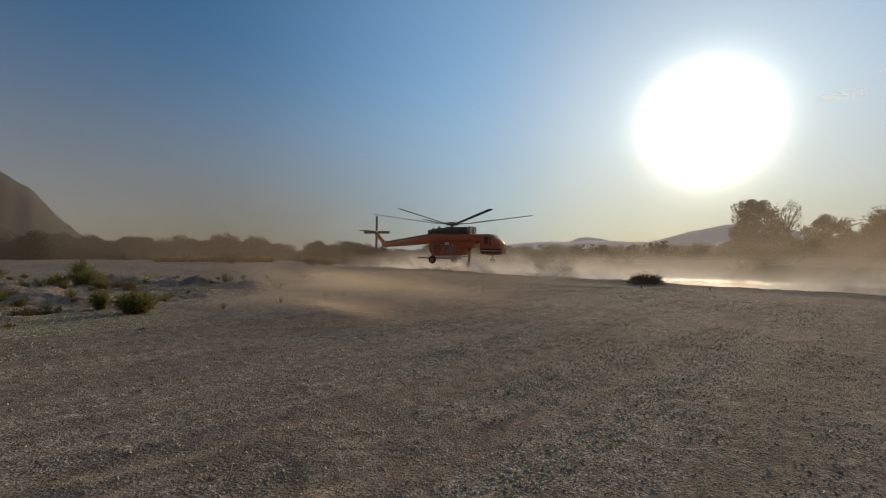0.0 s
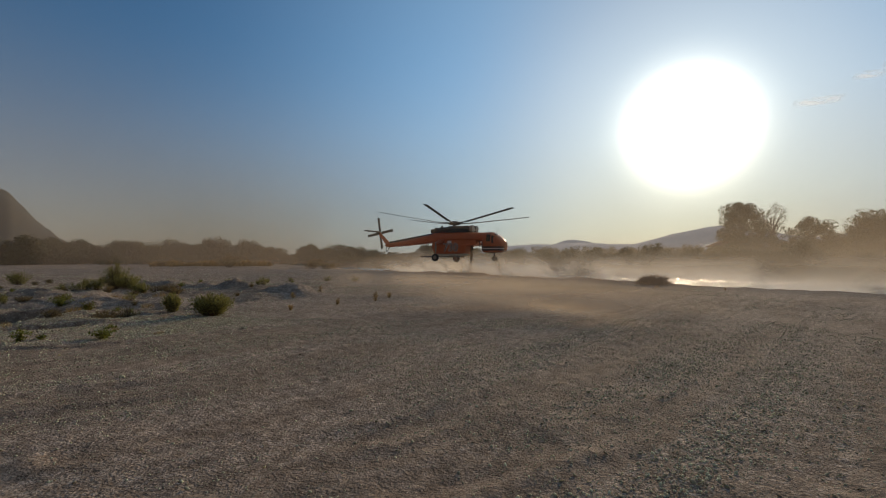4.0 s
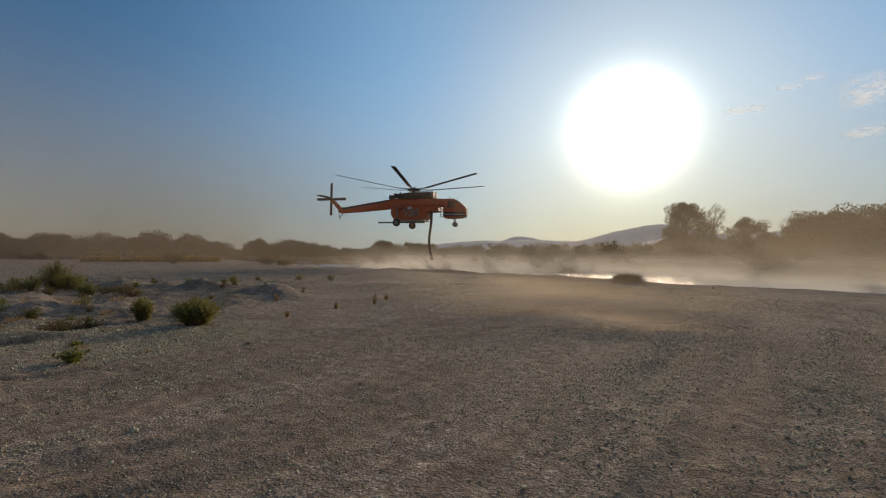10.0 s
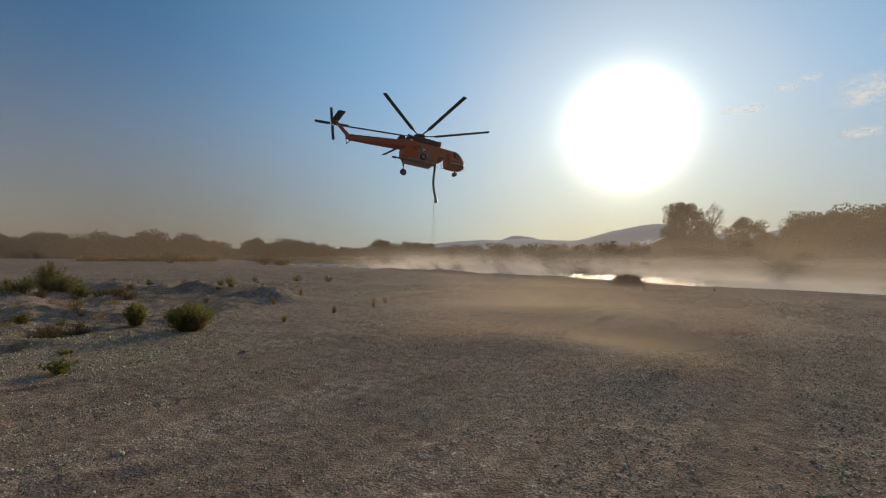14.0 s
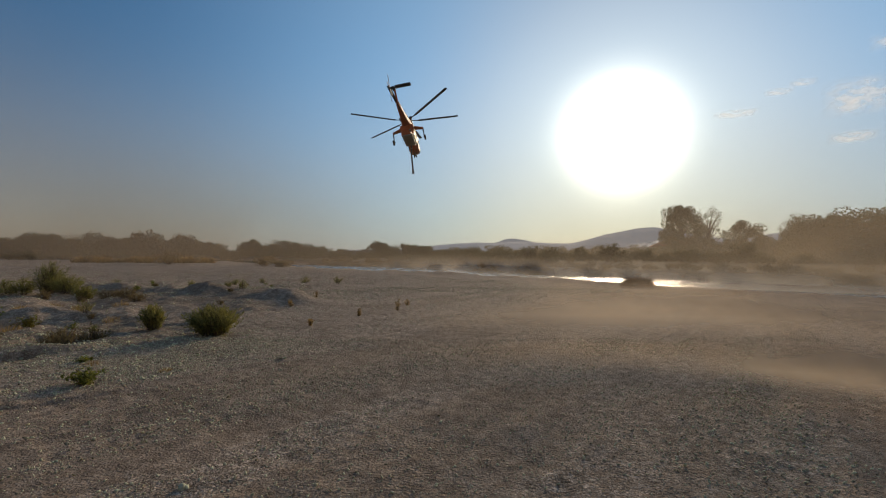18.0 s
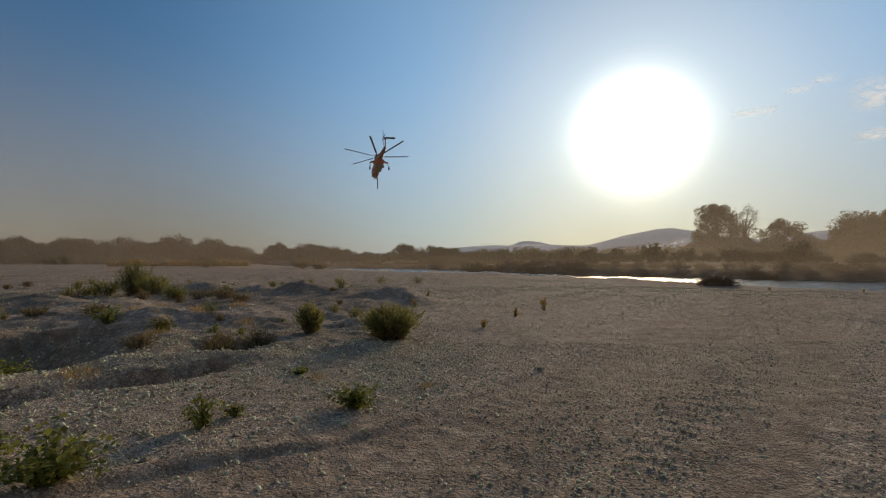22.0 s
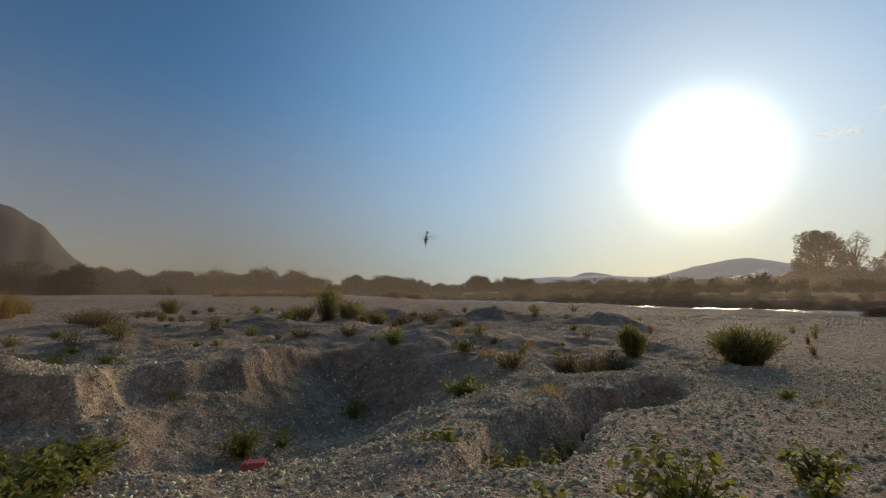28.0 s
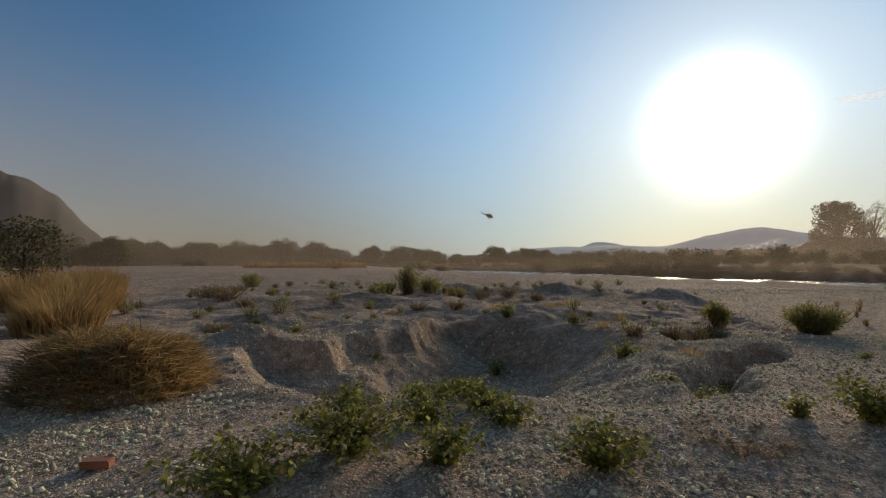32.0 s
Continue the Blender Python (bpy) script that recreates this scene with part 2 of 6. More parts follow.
def dust_material(name, base, most, scale, low=0.35, high=0.75, stretch=(1, 1, 1), passing=0.65, seed=0.0):
    """Dust in the air: thin, uneven, fading out at the rims of its sheet."""
    m = bpy.data.materials.new(name)
    m.use_nodes = True
    n, l = m.node_tree.nodes, m.node_tree.links
    n.clear()
    out = n.new("ShaderNodeOutputMaterial")
    clear = n.new("ShaderNodeBsdfTransparent")
    tr = n.new("ShaderNodeBsdfTranslucent")
    tr.inputs["Color"].default_value = (*base, 1)
    di = n.new("ShaderNodeBsdfDiffuse")
    di.inputs["Color"].default_value = (*base, 1)
    both = n.new("ShaderNodeMixShader")
    both.inputs[0].default_value = 1 - passing
    l.new(tr.outputs[0], both.inputs[1])
    l.new(di.outputs[0], both.inputs[2])
    coord = n.new("ShaderNodeTexCoord")
    mp = n.new("ShaderNodeMapping")
    mp.inputs["Scale"].default_value = stretch
    mp.inputs["Location"].default_value = (seed, seed * 1.7, seed * 0.6)
    l.new(coord.outputs["Object"], mp.inputs["Vector"])
    t = n.new("ShaderNodeTexNoise")
    t.inputs["Scale"].default_value, t.inputs["Detail"].default_value = scale, 5
    l.new(mp.outputs[0], t.inputs["Vector"])
    r = n.new("ShaderNodeMapRange")
    r.interpolation_type = "SMOOTHSTEP"
    r.inputs["From Min"].default_value, r.inputs["From Max"].default_value = low, high
    l.new(t.outputs["Fac"], r.inputs["Value"])
    # the sheet's own thickness, kept on its vertices
    thick = n.new("ShaderNodeAttribute")
    thick.attribute_name = "thickness"
    mul = n.new("ShaderNodeMath")
    mul.operation = "MULTIPLY"
    l.new(r.outputs[0], mul.inputs[0])
    l.new(thick.outputs["Fac"], mul.inputs[1])
    mul2 = n.new("ShaderNodeMath")
    mul2.operation = "MULTIPLY"
    mul2.inputs[1].default_value = most
    l.new(mul.outputs[0], mul2.inputs[0])
    ms = n.new("ShaderNodeMixShader")
    l.new(mul2.outputs[0], ms.inputs[0])
    l.new(clear.outputs[0], ms.inputs[1])
    l.new(both.outputs[0], ms.inputs[2])
    l.new(ms.outputs[0], out.inputs["Surface"])
    return m


M = {
    "ground": ground_material(),
    "water": water_material(),
    "stone": mat("river_stone", (0.30, 0.197, 0.124), 0.95, 0.5, 9, 60, 0.25, tint=(0.95, 0.655, 0.425), island=True),
    "orange": mat("orange_paint", (0.50, 0.115, 0.03), 0.42, 0.14, 1.2, 25, 0.05, coat=0.15),
    "dark_metal": mat("dark_metal", (0.05, 0.05, 0.045), 0.5, 0.4, 4, 40, 0.1, metal=0.4),
    "grey_metal": mat("grey_metal", (0.25, 0.24, 0.22), 0.45, 0.3, 4, 40, 0.1, metal=0.7),
    "black": mat("black_paint", (0.025, 0.025, 0.025), 0.5, 0.3, 3, 40, 0.05),
    "white": mat("white_paint", (0.72, 0.70, 0.66), 0.5, 0.12, 2, 30, 0.05),
    "pale": mat("worn_pale_paint", (0.40, 0.38, 0.34), 0.55, 0.25, 2, 30, 0.08),
    "rubber": mat("tyre_rubber", (0.03, 0.03, 0.03), 0.85, 0.3, 8, 60, 0.2),
    "blade": mat("rotor_blade_paint", (0.06, 0.065, 0.06), 0.55, 0.3, 1.5, 20, 0.05),
    "hose": mat("ribbed_hose", (0.09, 0.075, 0.06), 0.7, 0.4, 6, 50, 0.4),
    "leaf": mat("green_leaf", (0.15, 0.18, 0.035), 0.6, 0.5, 2, 30, 0, through_light=0.62, tint=(0.29, 0.30, 0.06), island=True),
    "leaf_dusty": mat("dusty_green_leaf", (0.18, 0.18, 0.052), 0.7, 0.5, 2, 30, 0, through_light=0.6, tint=(0.28, 0.26, 0.08), island=True),
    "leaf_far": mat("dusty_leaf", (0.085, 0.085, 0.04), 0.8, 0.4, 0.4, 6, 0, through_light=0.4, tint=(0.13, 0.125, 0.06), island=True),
    "leaf_yellow": mat("yellowing_leaf", (0.22, 0.17, 0.03), 0.6, 0.4, 2, 30, 0, through_light=0.5, island=True),
    "straw": mat("dry_grass", (0.26, 0.175, 0.07), 0.8, 0.5, 3, 40, 0, through_light=0.55, tint=(0.45, 0.31, 0.125), island=True),
    "scrub": mat("sunburnt_scrub", (0.15, 0.11, 0.05), 0.8, 0.45, 1, 12, 0, through_light=0.5, tint=(0.25, 0.19, 0.085), island=True),
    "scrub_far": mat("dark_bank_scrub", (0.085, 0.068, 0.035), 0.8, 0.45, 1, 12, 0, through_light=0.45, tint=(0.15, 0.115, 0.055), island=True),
    "driftwood": mat("bleached_driftwood", (0.36, 0.27, 0.18), 0.9, 0.4, 4, 40, 0.3),
    "stalk": mat("green_stalk", (0.15, 0.14, 0.05), 0.8, 0.4, 5, 60, 0.1),
    "twig": mat("dry_twig", (0.10, 0.07, 0.045), 0.9, 0.4, 5, 60, 0.3),
    "bark": mat("grey_bark", (0.13, 0.105, 0.08), 0.9, 0.4, 3, 30, 0.5),
    "rock_face": mat("hill_scrub", (0.11, 0.10, 0.08), 0.95, 0.45, 0.02, 0.2, 0.3),
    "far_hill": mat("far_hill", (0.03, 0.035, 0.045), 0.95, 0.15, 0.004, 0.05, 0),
    "valley": mat("bounce_hill_tan", (0.34, 0.25, 0.15), 0.95, 0.35, 0.02, 0.2, 0.3),
    "wall": mat("plaster_wall", (0.5, 0.42, 0.33), 0.9, 0.15, 1, 20, 0.2),
    "roof": mat("roof_tile", (0.25, 0.12, 0.07), 0.9, 0.25, 1, 12, 0.3),
    "red": mat("red_plastic", (0.66, 0.17, 0.14), 0.5, 0.3, 6, 50, 0.1),
    "brick": mat("fired_brick", (0.36, 0.15, 0.08), 0.9, 0.3, 12, 80, 0.4),
    "cloud": None,
}


def glass_material():
    m = bpy.data.materials.new("cockpit_glass")
    m.use_nodes = True
    p = m.node_tree.nodes["Principled BSDF"]
    p.inputs["Base Color"].default_value = (0.03, 0.035, 0.04, 1)
    p.inputs["Roughness"].default_value = 0.06
    p.inputs["Metallic"].default_value = 0.0
    p.inputs["IOR"].default_value = 1.5
    return m


M["glass"] = glass_material()


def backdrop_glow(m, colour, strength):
    """Gives a skyline material an even emission that stands in for sunlit haze."""
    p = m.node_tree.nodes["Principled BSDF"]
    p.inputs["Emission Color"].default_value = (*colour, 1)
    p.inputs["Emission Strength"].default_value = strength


# blue-grey haze of the far hills, put in as a faint glow
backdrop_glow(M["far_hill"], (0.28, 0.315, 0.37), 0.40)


# ---- helpers for meshes ----
def mesh_object(name, verts, faces, material, parent=None, smooth=False):
    me = bpy.data.meshes.new(name)
    me.from_pydata([tuple(v) for v in verts], [], faces)
    me.materials.append(material)
    if smooth:
        me.shade_smooth()
    ob = new(name, me)
    ob.parent = parent
    return ob


def part(name, bm, material, parent, label="", smooth=False):
    """Links a bmesh as one mesh object under a thing or a part."""
    me = bpy.data.meshes.new(name)
    bm.normal_update()
    bm.to_mesh(me)
    bm.free()
    me.materials.append(material)
    if smooth:
        me.shade_smooth()
    ob = new(name, me)
    ob.parent = parent
    if label:
        tagged(ob, label)
    return ob


def add_box(bm, x0, x1, y0, y1, z0, z1, bevel=0.0, m=None):
    made = bmesh.ops.create_cube(bm, size=1.0)
    vs = made["verts"]
    bmesh.ops.scale(bm, vec=(x1 - x0, y1 - y0, z1 - z0), verts=vs)
    bmesh.ops.translate(bm, vec=((x0 + x1) / 2, (y0 + y1) / 2, (z0 + z1) / 2), verts=vs)
    if m is not None:
        bmesh.ops.transform(bm, matrix=m, verts=vs)
    if bevel:
        es = list({e for v in vs for e in v.link_edges})
        bmesh.ops.bevel(bm, geom=es, offset=bevel, segments=2, affect="EDGES")
    return bm


def add_rod(bm, a, b, r0, r1=None, sides=8, caps=True):
    a, b = Vector(a), Vector(b)
    r1 = r0 if r1 is None else r1
    turn = (b - a).to_track_quat("Z", "Y").to_matrix()
    rings = []
    for at, r in ((a, r0), (b, r1)):
        rings.append([bm.verts.new(at + turn @ Vector((r * math.cos(k * math.tau / sides), r * math.sin(k * math.tau / sides), 0))) for k in range(sides)])
    for k in range(sides):
        j = (k + 1) % sides
        bm.faces.new((rings[0][k], rings[0][j], rings[1][j], rings[1][k]))
    if caps:
        bm.faces.new(rings[0][::-1])
        bm.faces.new(rings[1])
    return bm


def add_tube(bm, points, radii, sides=10):
    rings = []
    n = len(points)
    for i, (at, r) in enumerate(zip(points, radii)):
        a, b = Vector(points[max(i - 1, 0)]), Vector(points[min(i + 1, n - 1)])
        turn = (b - a).to_track_quat("Z", "Y").to_matrix()
        rings.append([bm.verts.new(Vector(at) + turn @ Vector((r * math.cos(k * math.tau / sides), r * math.sin(k * math.tau / sides), 0))) for k in range(sides)])
    for p, q in zip(rings, rings[1:]):
        for k in range(sides):
            j = (k + 1) % sides
            bm.faces.new((p[k], p[j], q[j], q[k]))
    bm.faces.new(rings[0][::-1])
    bm.faces.new(rings[-1])
    return bm


def add_loft(bm, sections, sides=20):
    """Rounded sections along x: (x, y, z, half width, half height, squareness)."""
    rings = []
    for x, y, z, w, h, sq in sections:
        ring = []
        for k in range(sides):
            a = k * math.tau / sides
            c, s = math.cos(a), math.sin(a)
            e = 2.0 / sq
            ring.append(bm.verts.new((x, y + w * math.copysign(abs(c) ** e, c), z + h * math.copysign(abs(s) ** e, s))))
        rings.append(ring)
    for p, q in zip(rings, rings[1:]):
        for k in range(sides):
            j = (k + 1) % sides
            bm.faces.new((p[k], p[j], q[j], q[k]))
    bm.faces.new(rings[0][::-1])
    bm.faces.new(rings[-1])
    bmesh.ops.recalc_face_normals(bm, faces=bm.faces)
    return bm


def text_mesh(body, size, thick, bold=0.0):
    cu = bpy.data.curves.new("number", "FONT")
    cu.body, cu.size, cu.extrude, cu.offset, cu.align_x, cu.align_y = body, size, thick, bold, "CENTER", "CENTER"
    cu.resolution_u = 3
    ob = bpy.data.objects.new("number", cu)
    scene.collection.objects.link(ob)
    me = bpy.data.meshes.new_from_object(ob.evaluated_get(bpy.context.evaluated_depsgraph_get()))
    bpy.data.objects.remove(ob)
    bpy.data.curves.remove(cu)
    return me


# ---- the lie of the land ----
def hashed(i, j, seed):
    v = np.sin(i * 127.1 + j * 311.7 + seed * 74.7) * 43758.5453
    return v - np.floor(v)


def value_noise(x, y, seed=0):
    i, j = np.floor(x), np.floor(y)
    u, v = x - i, y - j
    u, v = u * u * (3 - 2 * u), v * v * (3 - 2 * v)
    a, b = hashed(i, j, seed), hashed(i + 1, j, seed)
    c, d = hashed(i, j + 1, seed), hashed(i + 1, j + 1, seed)
    return (a + (b - a) * u + (c - a) * v + (a - b - c + d) * u * v) * 2 - 1


def fbm(x, y, size, octaves=4, seed=0):
    out, amp = 0.0, 1.0
    for k in range(octaves):
        out = out + amp * value_noise(x / size + 17.3 * k, y / size - 9.1 * k, seed + k)
        size, amp = size / 2.1, amp * 0.5
    return out


def smooth(a, b, v):
    t = np.clip((v - a) / (b - a), 0, 1)
    return t * t * (3 - 2 * t)


def inside(poly, x, y):
    """How far inside a closed line (above 0) or outside it (below 0) a place lies."""
    best = np.full(np.shape(x), 1e9)
    sign = np.zeros(np.shape(x), bool)
    for (ax, ay), (bx, by) in zip(poly, poly[1:] + poly[:1]):
        dx, dy = bx - ax, by - ay
        t = np.clip(((x - ax) * dx + (y - ay) * dy) / (dx * dx + dy * dy), 0, 1)
        best = np.minimum(best, np.hypot(x - ax - t * dx, y - ay - t * dy))
        crossing = ((ay > y) != (by > y)) & (x < (bx - ax) * (y - ay) / (by - ay + 1e-12) + ax)
        sign ^= crossing
    return np.where(sign, best, -best)


def lane(line, x, y):
    """How far to a line's side, and how far along it, a place lies."""
    best, run, far = np.full(np.shape(x), 1e9), np.zeros(np.shape(x)), 0.0
    for (ax, ay), (bx, by) in zip(line, line[1:]):
        dx, dy = bx - ax, by - ay
        size = math.hypot(dx, dy)
        t = np.clip(((x - ax) * dx + (y - ay) * dy) / size ** 2, 0, 1)
        d = np.hypot(x - ax - t * dx, y - ay - t * dy)
        near = d < np.abs(best)
        side = np.where((x - ax) * dy - (y - ay) * dx > 0, 1.0, -1.0)
        best, run = np.where(near, d * side, best), np.where(near, far + t * size, run)
        far += size
    return best, run


def along(line, x, y):
    best = np.full(np.shape(x), 1e9)
    for (ax, ay), (bx, by) in zip(line, line[1:]):
        dx, dy = bx - ax, by - ay
        t = np.clip(((x - ax) * dx + (y - ay) * dy) / (dx * dx + dy * dy), 0, 1)
        best = np.minimum(best, np.hypot(x - ax - t * dx, y - ay - t * dy))
    return best


PIT = [(-15.2, 5.3), (-15.6, 6.0), (-16.0, 7.0), (-15.6, 7.5), (-14.9, 7.6), (-15.05, 8.3), (-14.75, 9.0), (-14.15, 9.9), (-14.0, 10.7), (-13.8, 11.6), (-13.4, 12.2),
       (-12.6, 12.5), (-11.5, 12.1), (-10.3, 11.3), (-9.65, 10.2), (-9.55, 9.0), (-9.75, 7.7), (-10.2, 6.5), (-10.8, 5.6), (-11.7, 5.05), (-12.8, 4.7), (-14.2, 4.8)]
HOLLOW = [(-10.1, 5.2), (-9.45, 5.2), (-9.1, 5.9), (-8.93, 6.65), (-8.52, 7.2), (-7.95, 7.65), (-7.6, 8.2), (-7.9, 8.75), (-8.7, 8.3), (-9.4, 7.3), (-9.9, 6.3)]
DIP = [(-8.9, 8.8), (-8.3, 9.1), (-7.9, 9.5), (-7.7, 10.2), (-8.0, 10.8), (-8.7, 10.8), (-9.2, 10.2)]
NEAR_BANK = [(-200, 185), (-60, 107), (-25, 82), (-8, 70), (-1, 64), (4.5, 58), (9.3, 52), (13.2, 43.8), (15.5, 37.5), (20.5, 35), (24, 31.5), (30, 24), (40, 13), (70, -12)]
FAR_BANK = [(110, 0), (62, 30), (45, 44), (35, 51.8), (28.8, 56), (24.3, 60.5), (19, 64.3), (12.4, 68), (6.2, 80), (0, 95), (-30, 115), (-70, 140), (-200, 215)]
RIVER = NEAR_BANK + FAR_BANK
TRACK = [(-8.6, -8), (-8.6, 0.5), (-8.1, 3.2), (-7.3, 4.8), (-6.5, 5.55), (-5.75, 5.95), (-5.15, 6.5), (-4.75, 7.05), (-4.2, 7.75), (-3.5, 8.7), (-2.4, 10.1), (-0.9, 12.2), (1.5, 15.5), (5.0, 20.5), (12, 28)]
SPOIL = [(-15.5, 20.5), (-12.5, 20.2), (-10.9, 19.7), (-8.0, 18.7), (-6.3, 17.4)]
WATER_Z = -1.05


def height(x, y):
    x, y = np.asarray(x, float), np.asarray(y, float)
    h = 0.05 * fbm(x, y, 5.0, 2, 3) + 0.011 * fbm(x, y, 0.9, 3, 9) + 0.008 * fbm(x, y, 0.33, 2, 15)
    wild = np.maximum(smooth(-4.5, -7.0, x) * smooth(8.5, 10.0, y), smooth(-8.6, -10.5, x) * smooth(4.0, 5.5, y)) * smooth(60, 30, y)
    h = h + wild * (0.10 * fbm(x, y, 2.0, 5, 21) + 0.05 * fbm(x, y, 0.62, 3, 27) + 0.02)
    # spoil banks across the flat behind the pit
    h = h + (0.25 + 0.22 * fbm(x, y, 1.3, 4, 33)) * np.exp(-(along(SPOIL, x, y) / 0.8) ** 2)
    h = h + 0.24 * np.exp(-(along([(-17.4, 16.6), (-14.6, 15.9), (-12.9, 14.6)], x, y) / 0.8) ** 2) * (0.7 + 0.5 * fbm(x, y, 1.4, 3, 34))
    # heaps and crests round the pit
    h = h + 0.30 * np.exp(-(((x + 11.75) / 0.9) ** 2 + ((y - 13.2) / 0.7) ** 2)) + 0.28 * np.exp(-(((x + 16.3) / 0.75) ** 2 + ((y - 7.8) / 0.55) ** 2))
    h = h + 0.10 * np.exp(-(along([(-9.0, 8.6), (-8.2, 8.95), (-7.5, 9.0)], x, y) / 0.35) ** 2)
    h = h + 0.17 * np.exp(-(((x + 9.9) / 1.5) ** 2 + ((y - 4.5) / 0.95) ** 2)) + 0.10 * np.exp(-(((x + 13.2) / 1.6) ** 2 + ((y - 3.2) / 0.9) ** 2))
    h = h - 0.26 * np.exp(-(((x + 17.6) / 1.3) ** 2 + ((y - 9.6) / 0.9) ** 2))
    d = inside(PIT, x, y) + 0.10 * fbm(x, y, 0.9, 4, 5)
    w = 0.85 + 1.8 * smooth(-13.3, -11.0, x) + 0.6 * smooth(6.6, 5.2, y) + 0.5 * smooth(10.4, 11.8, y)
    steep = smooth(-12.2, -13.6, x) * smooth(5.6, 7.0, y)
    wall = (1 - steep) * smooth(-0.05, 1.0, d / w) + steep * (0.62 * smooth(-0.05, 0.30, d) + 0.38 * smooth(0.0, 1.5, d))
    h = h - 1.05 * (0.72 * wall + 0.28 * smooth(0.0, 2.4, d)) * (1 + 0.10 * fbm(x, y, 1.3, 3, 40))
    d = inside(HOLLOW, x, y) + 0.10 * fbm(x, y, 0.6, 3, 6)
    h = h - 0.6 * smooth(-0.05, 1.0, d / 0.42)
    d = inside(DIP, x, y) + 0.12 * fbm(x, y, 0.6, 3, 16)
    h = h - 0.28 * smooth(-0.05, 1.0, d / 0.55)
    # the ledge beside the wheel track, and the churned berm on it
    q, run = lane(TRACK, x, y)
    q = q + 0.10 * fbm(x, y, 1.6, 2, 66)
    kept = smooth(12.5, 8.0, y) * smooth(-2, 2, y)
    h = h + kept * (0.02 * np.exp(-((q + 0.12) / 0.07) ** 2) * (0.8 + 0.6 * fbm(x, y, 0.5, 3, 67)) - 0.032 * smooth(-0.05, 0.03, q) * smooth(5.0, 1.0, q))
    # tyre treads pressed into the sand
    for at, wide, deep in ((0.34, 0.22, 0.006), (1.75, 0.24, 0.005), (3.3, 0.25, 0.004)):
        m = smooth(wide, wide - 0.08, np.abs(q - at)) * kept
        h = h + m * (deep * np.sin(run * math.tau / 0.20 + 8 * np.abs(q - at)) - 0.4 * deep) + kept * 0.8 * deep * np.exp(-((np.abs(q - at) - wide - 0.06) / 0.06) ** 2)
    # gravel churned by wheels, in long streaks beside the track
    open_ = smooth(0.9, 1.6, q) * smooth(16, 8, q) * smooth(24, 14, y)
    streak = value_noise(q / 0.24, run / 2.6, 101) + 0.7 * value_noise(q / 0.5, run / 5.0, 102)
    churn = np.clip(0.45 + 0.9 * value_noise(q / 1.3, run / 7.0, 103), 0, 1.1)
    h = h + open_ * churn * (0.024 * streak + 0.005 * value_noise(q / 0.10, run / 0.31, 104) + 0.004 * value_noise(q / 0.27, run / 0.19, 107)) * smooth(-10.5, -8.0, x)
    # older ruts across the open gravel
    for k, (dx, dy) in enumerate(((3.4, -2.2), (4.1, -2.7), (5.8, -3.0), (6.6, -3.4), (8.6, -3.2))):
        t3 = along([(px + dx, py + dy) for px, py in TRACK[3:]], x, y) + 0.10 * fbm(x, y, 2.0, 2, 80 + k)
        h = h + (-0.022 * np.exp(-(t3 / 0.14) ** 2) + 0.022 * np.exp(-((t3 - 0.28) / 0.10) ** 2)) * (0.6 + 0.6 * fbm(x, y, 1.5, 2, 90 + k))
    # towards the river
    r = inside(RIVER, x, y) + 0.9 * fbm(x, y, 6, 4, 13)
    h = h - 0.72 * smooth(-20, -3, r) * smooth(-20, 4, x + 0.25 * y)
    h = h + 0.25 * np.exp(-((r + 2.0) / 1.6) ** 2) * np.clip(fbm(x, y, 3.5, 3, 12) + 0.25, 0, 1)
    h = h - 1.3 * smooth(-0.6, 2.5, r)
    beyond = smooth(-2, 6, along(NEAR_BANK, x, y) - along(FAR_BANK, x, y))
    h = h + 0.6 * beyond * smooth(0.8, -0.9, r)
    far = smooth(60, 200, np.hypot(x, y - 5))
    return h + far * 0.3 * fbm(x, y, 30, 3, 8)


def worn_lanes(x, y):
    """How much of the ground is sand pressed by wheels, from 0 to 1."""
    q, run = lane(TRACK, x, y)
    q = q + 0.25 * fbm(x, y, 3.0, 2, 66)
    lanes = smooth(0.0, 0.35, value_noise(q / 0.55, run / 8.0, 105) + 0.3 * value_noise(q / 0.2, run / 3.0, 106)) * smooth(0.8, 1.5, q) * smooth(18, 10, q) * smooth(26, 15, y)
    d = inside(PIT, x, y)
    slip = smooth(0.25, 0.5, d) * smooth(1.7, 1.0, d) * smooth(-12.4, -13.6, x) * smooth(-0.5, 0.2, fbm(x, y, 0.8, 3, 71))
    return np.maximum(np.maximum(lanes * 0.9, smooth(-0.2, 0.1, q) * smooth(2.7, 1.7, q)), 0.85 * slip)


def ground_z(x, y):
    return float(height(np.array([x]), np.array([y]))[0])


def steps(lo, hi, fine, first, last, grow):
    mid = np.arange(lo, hi + 1e-6, fine)
    out, s, v = [], fine, hi
    while v < last:
        s *= grow
        v += s
        out.append(min(v, last))
    left, s, v = [], fine, lo
    while v > first:
        s *= grow
        v -= s
        left.append(max(v, first))
    return np.concatenate([left[::-1], mid, out])


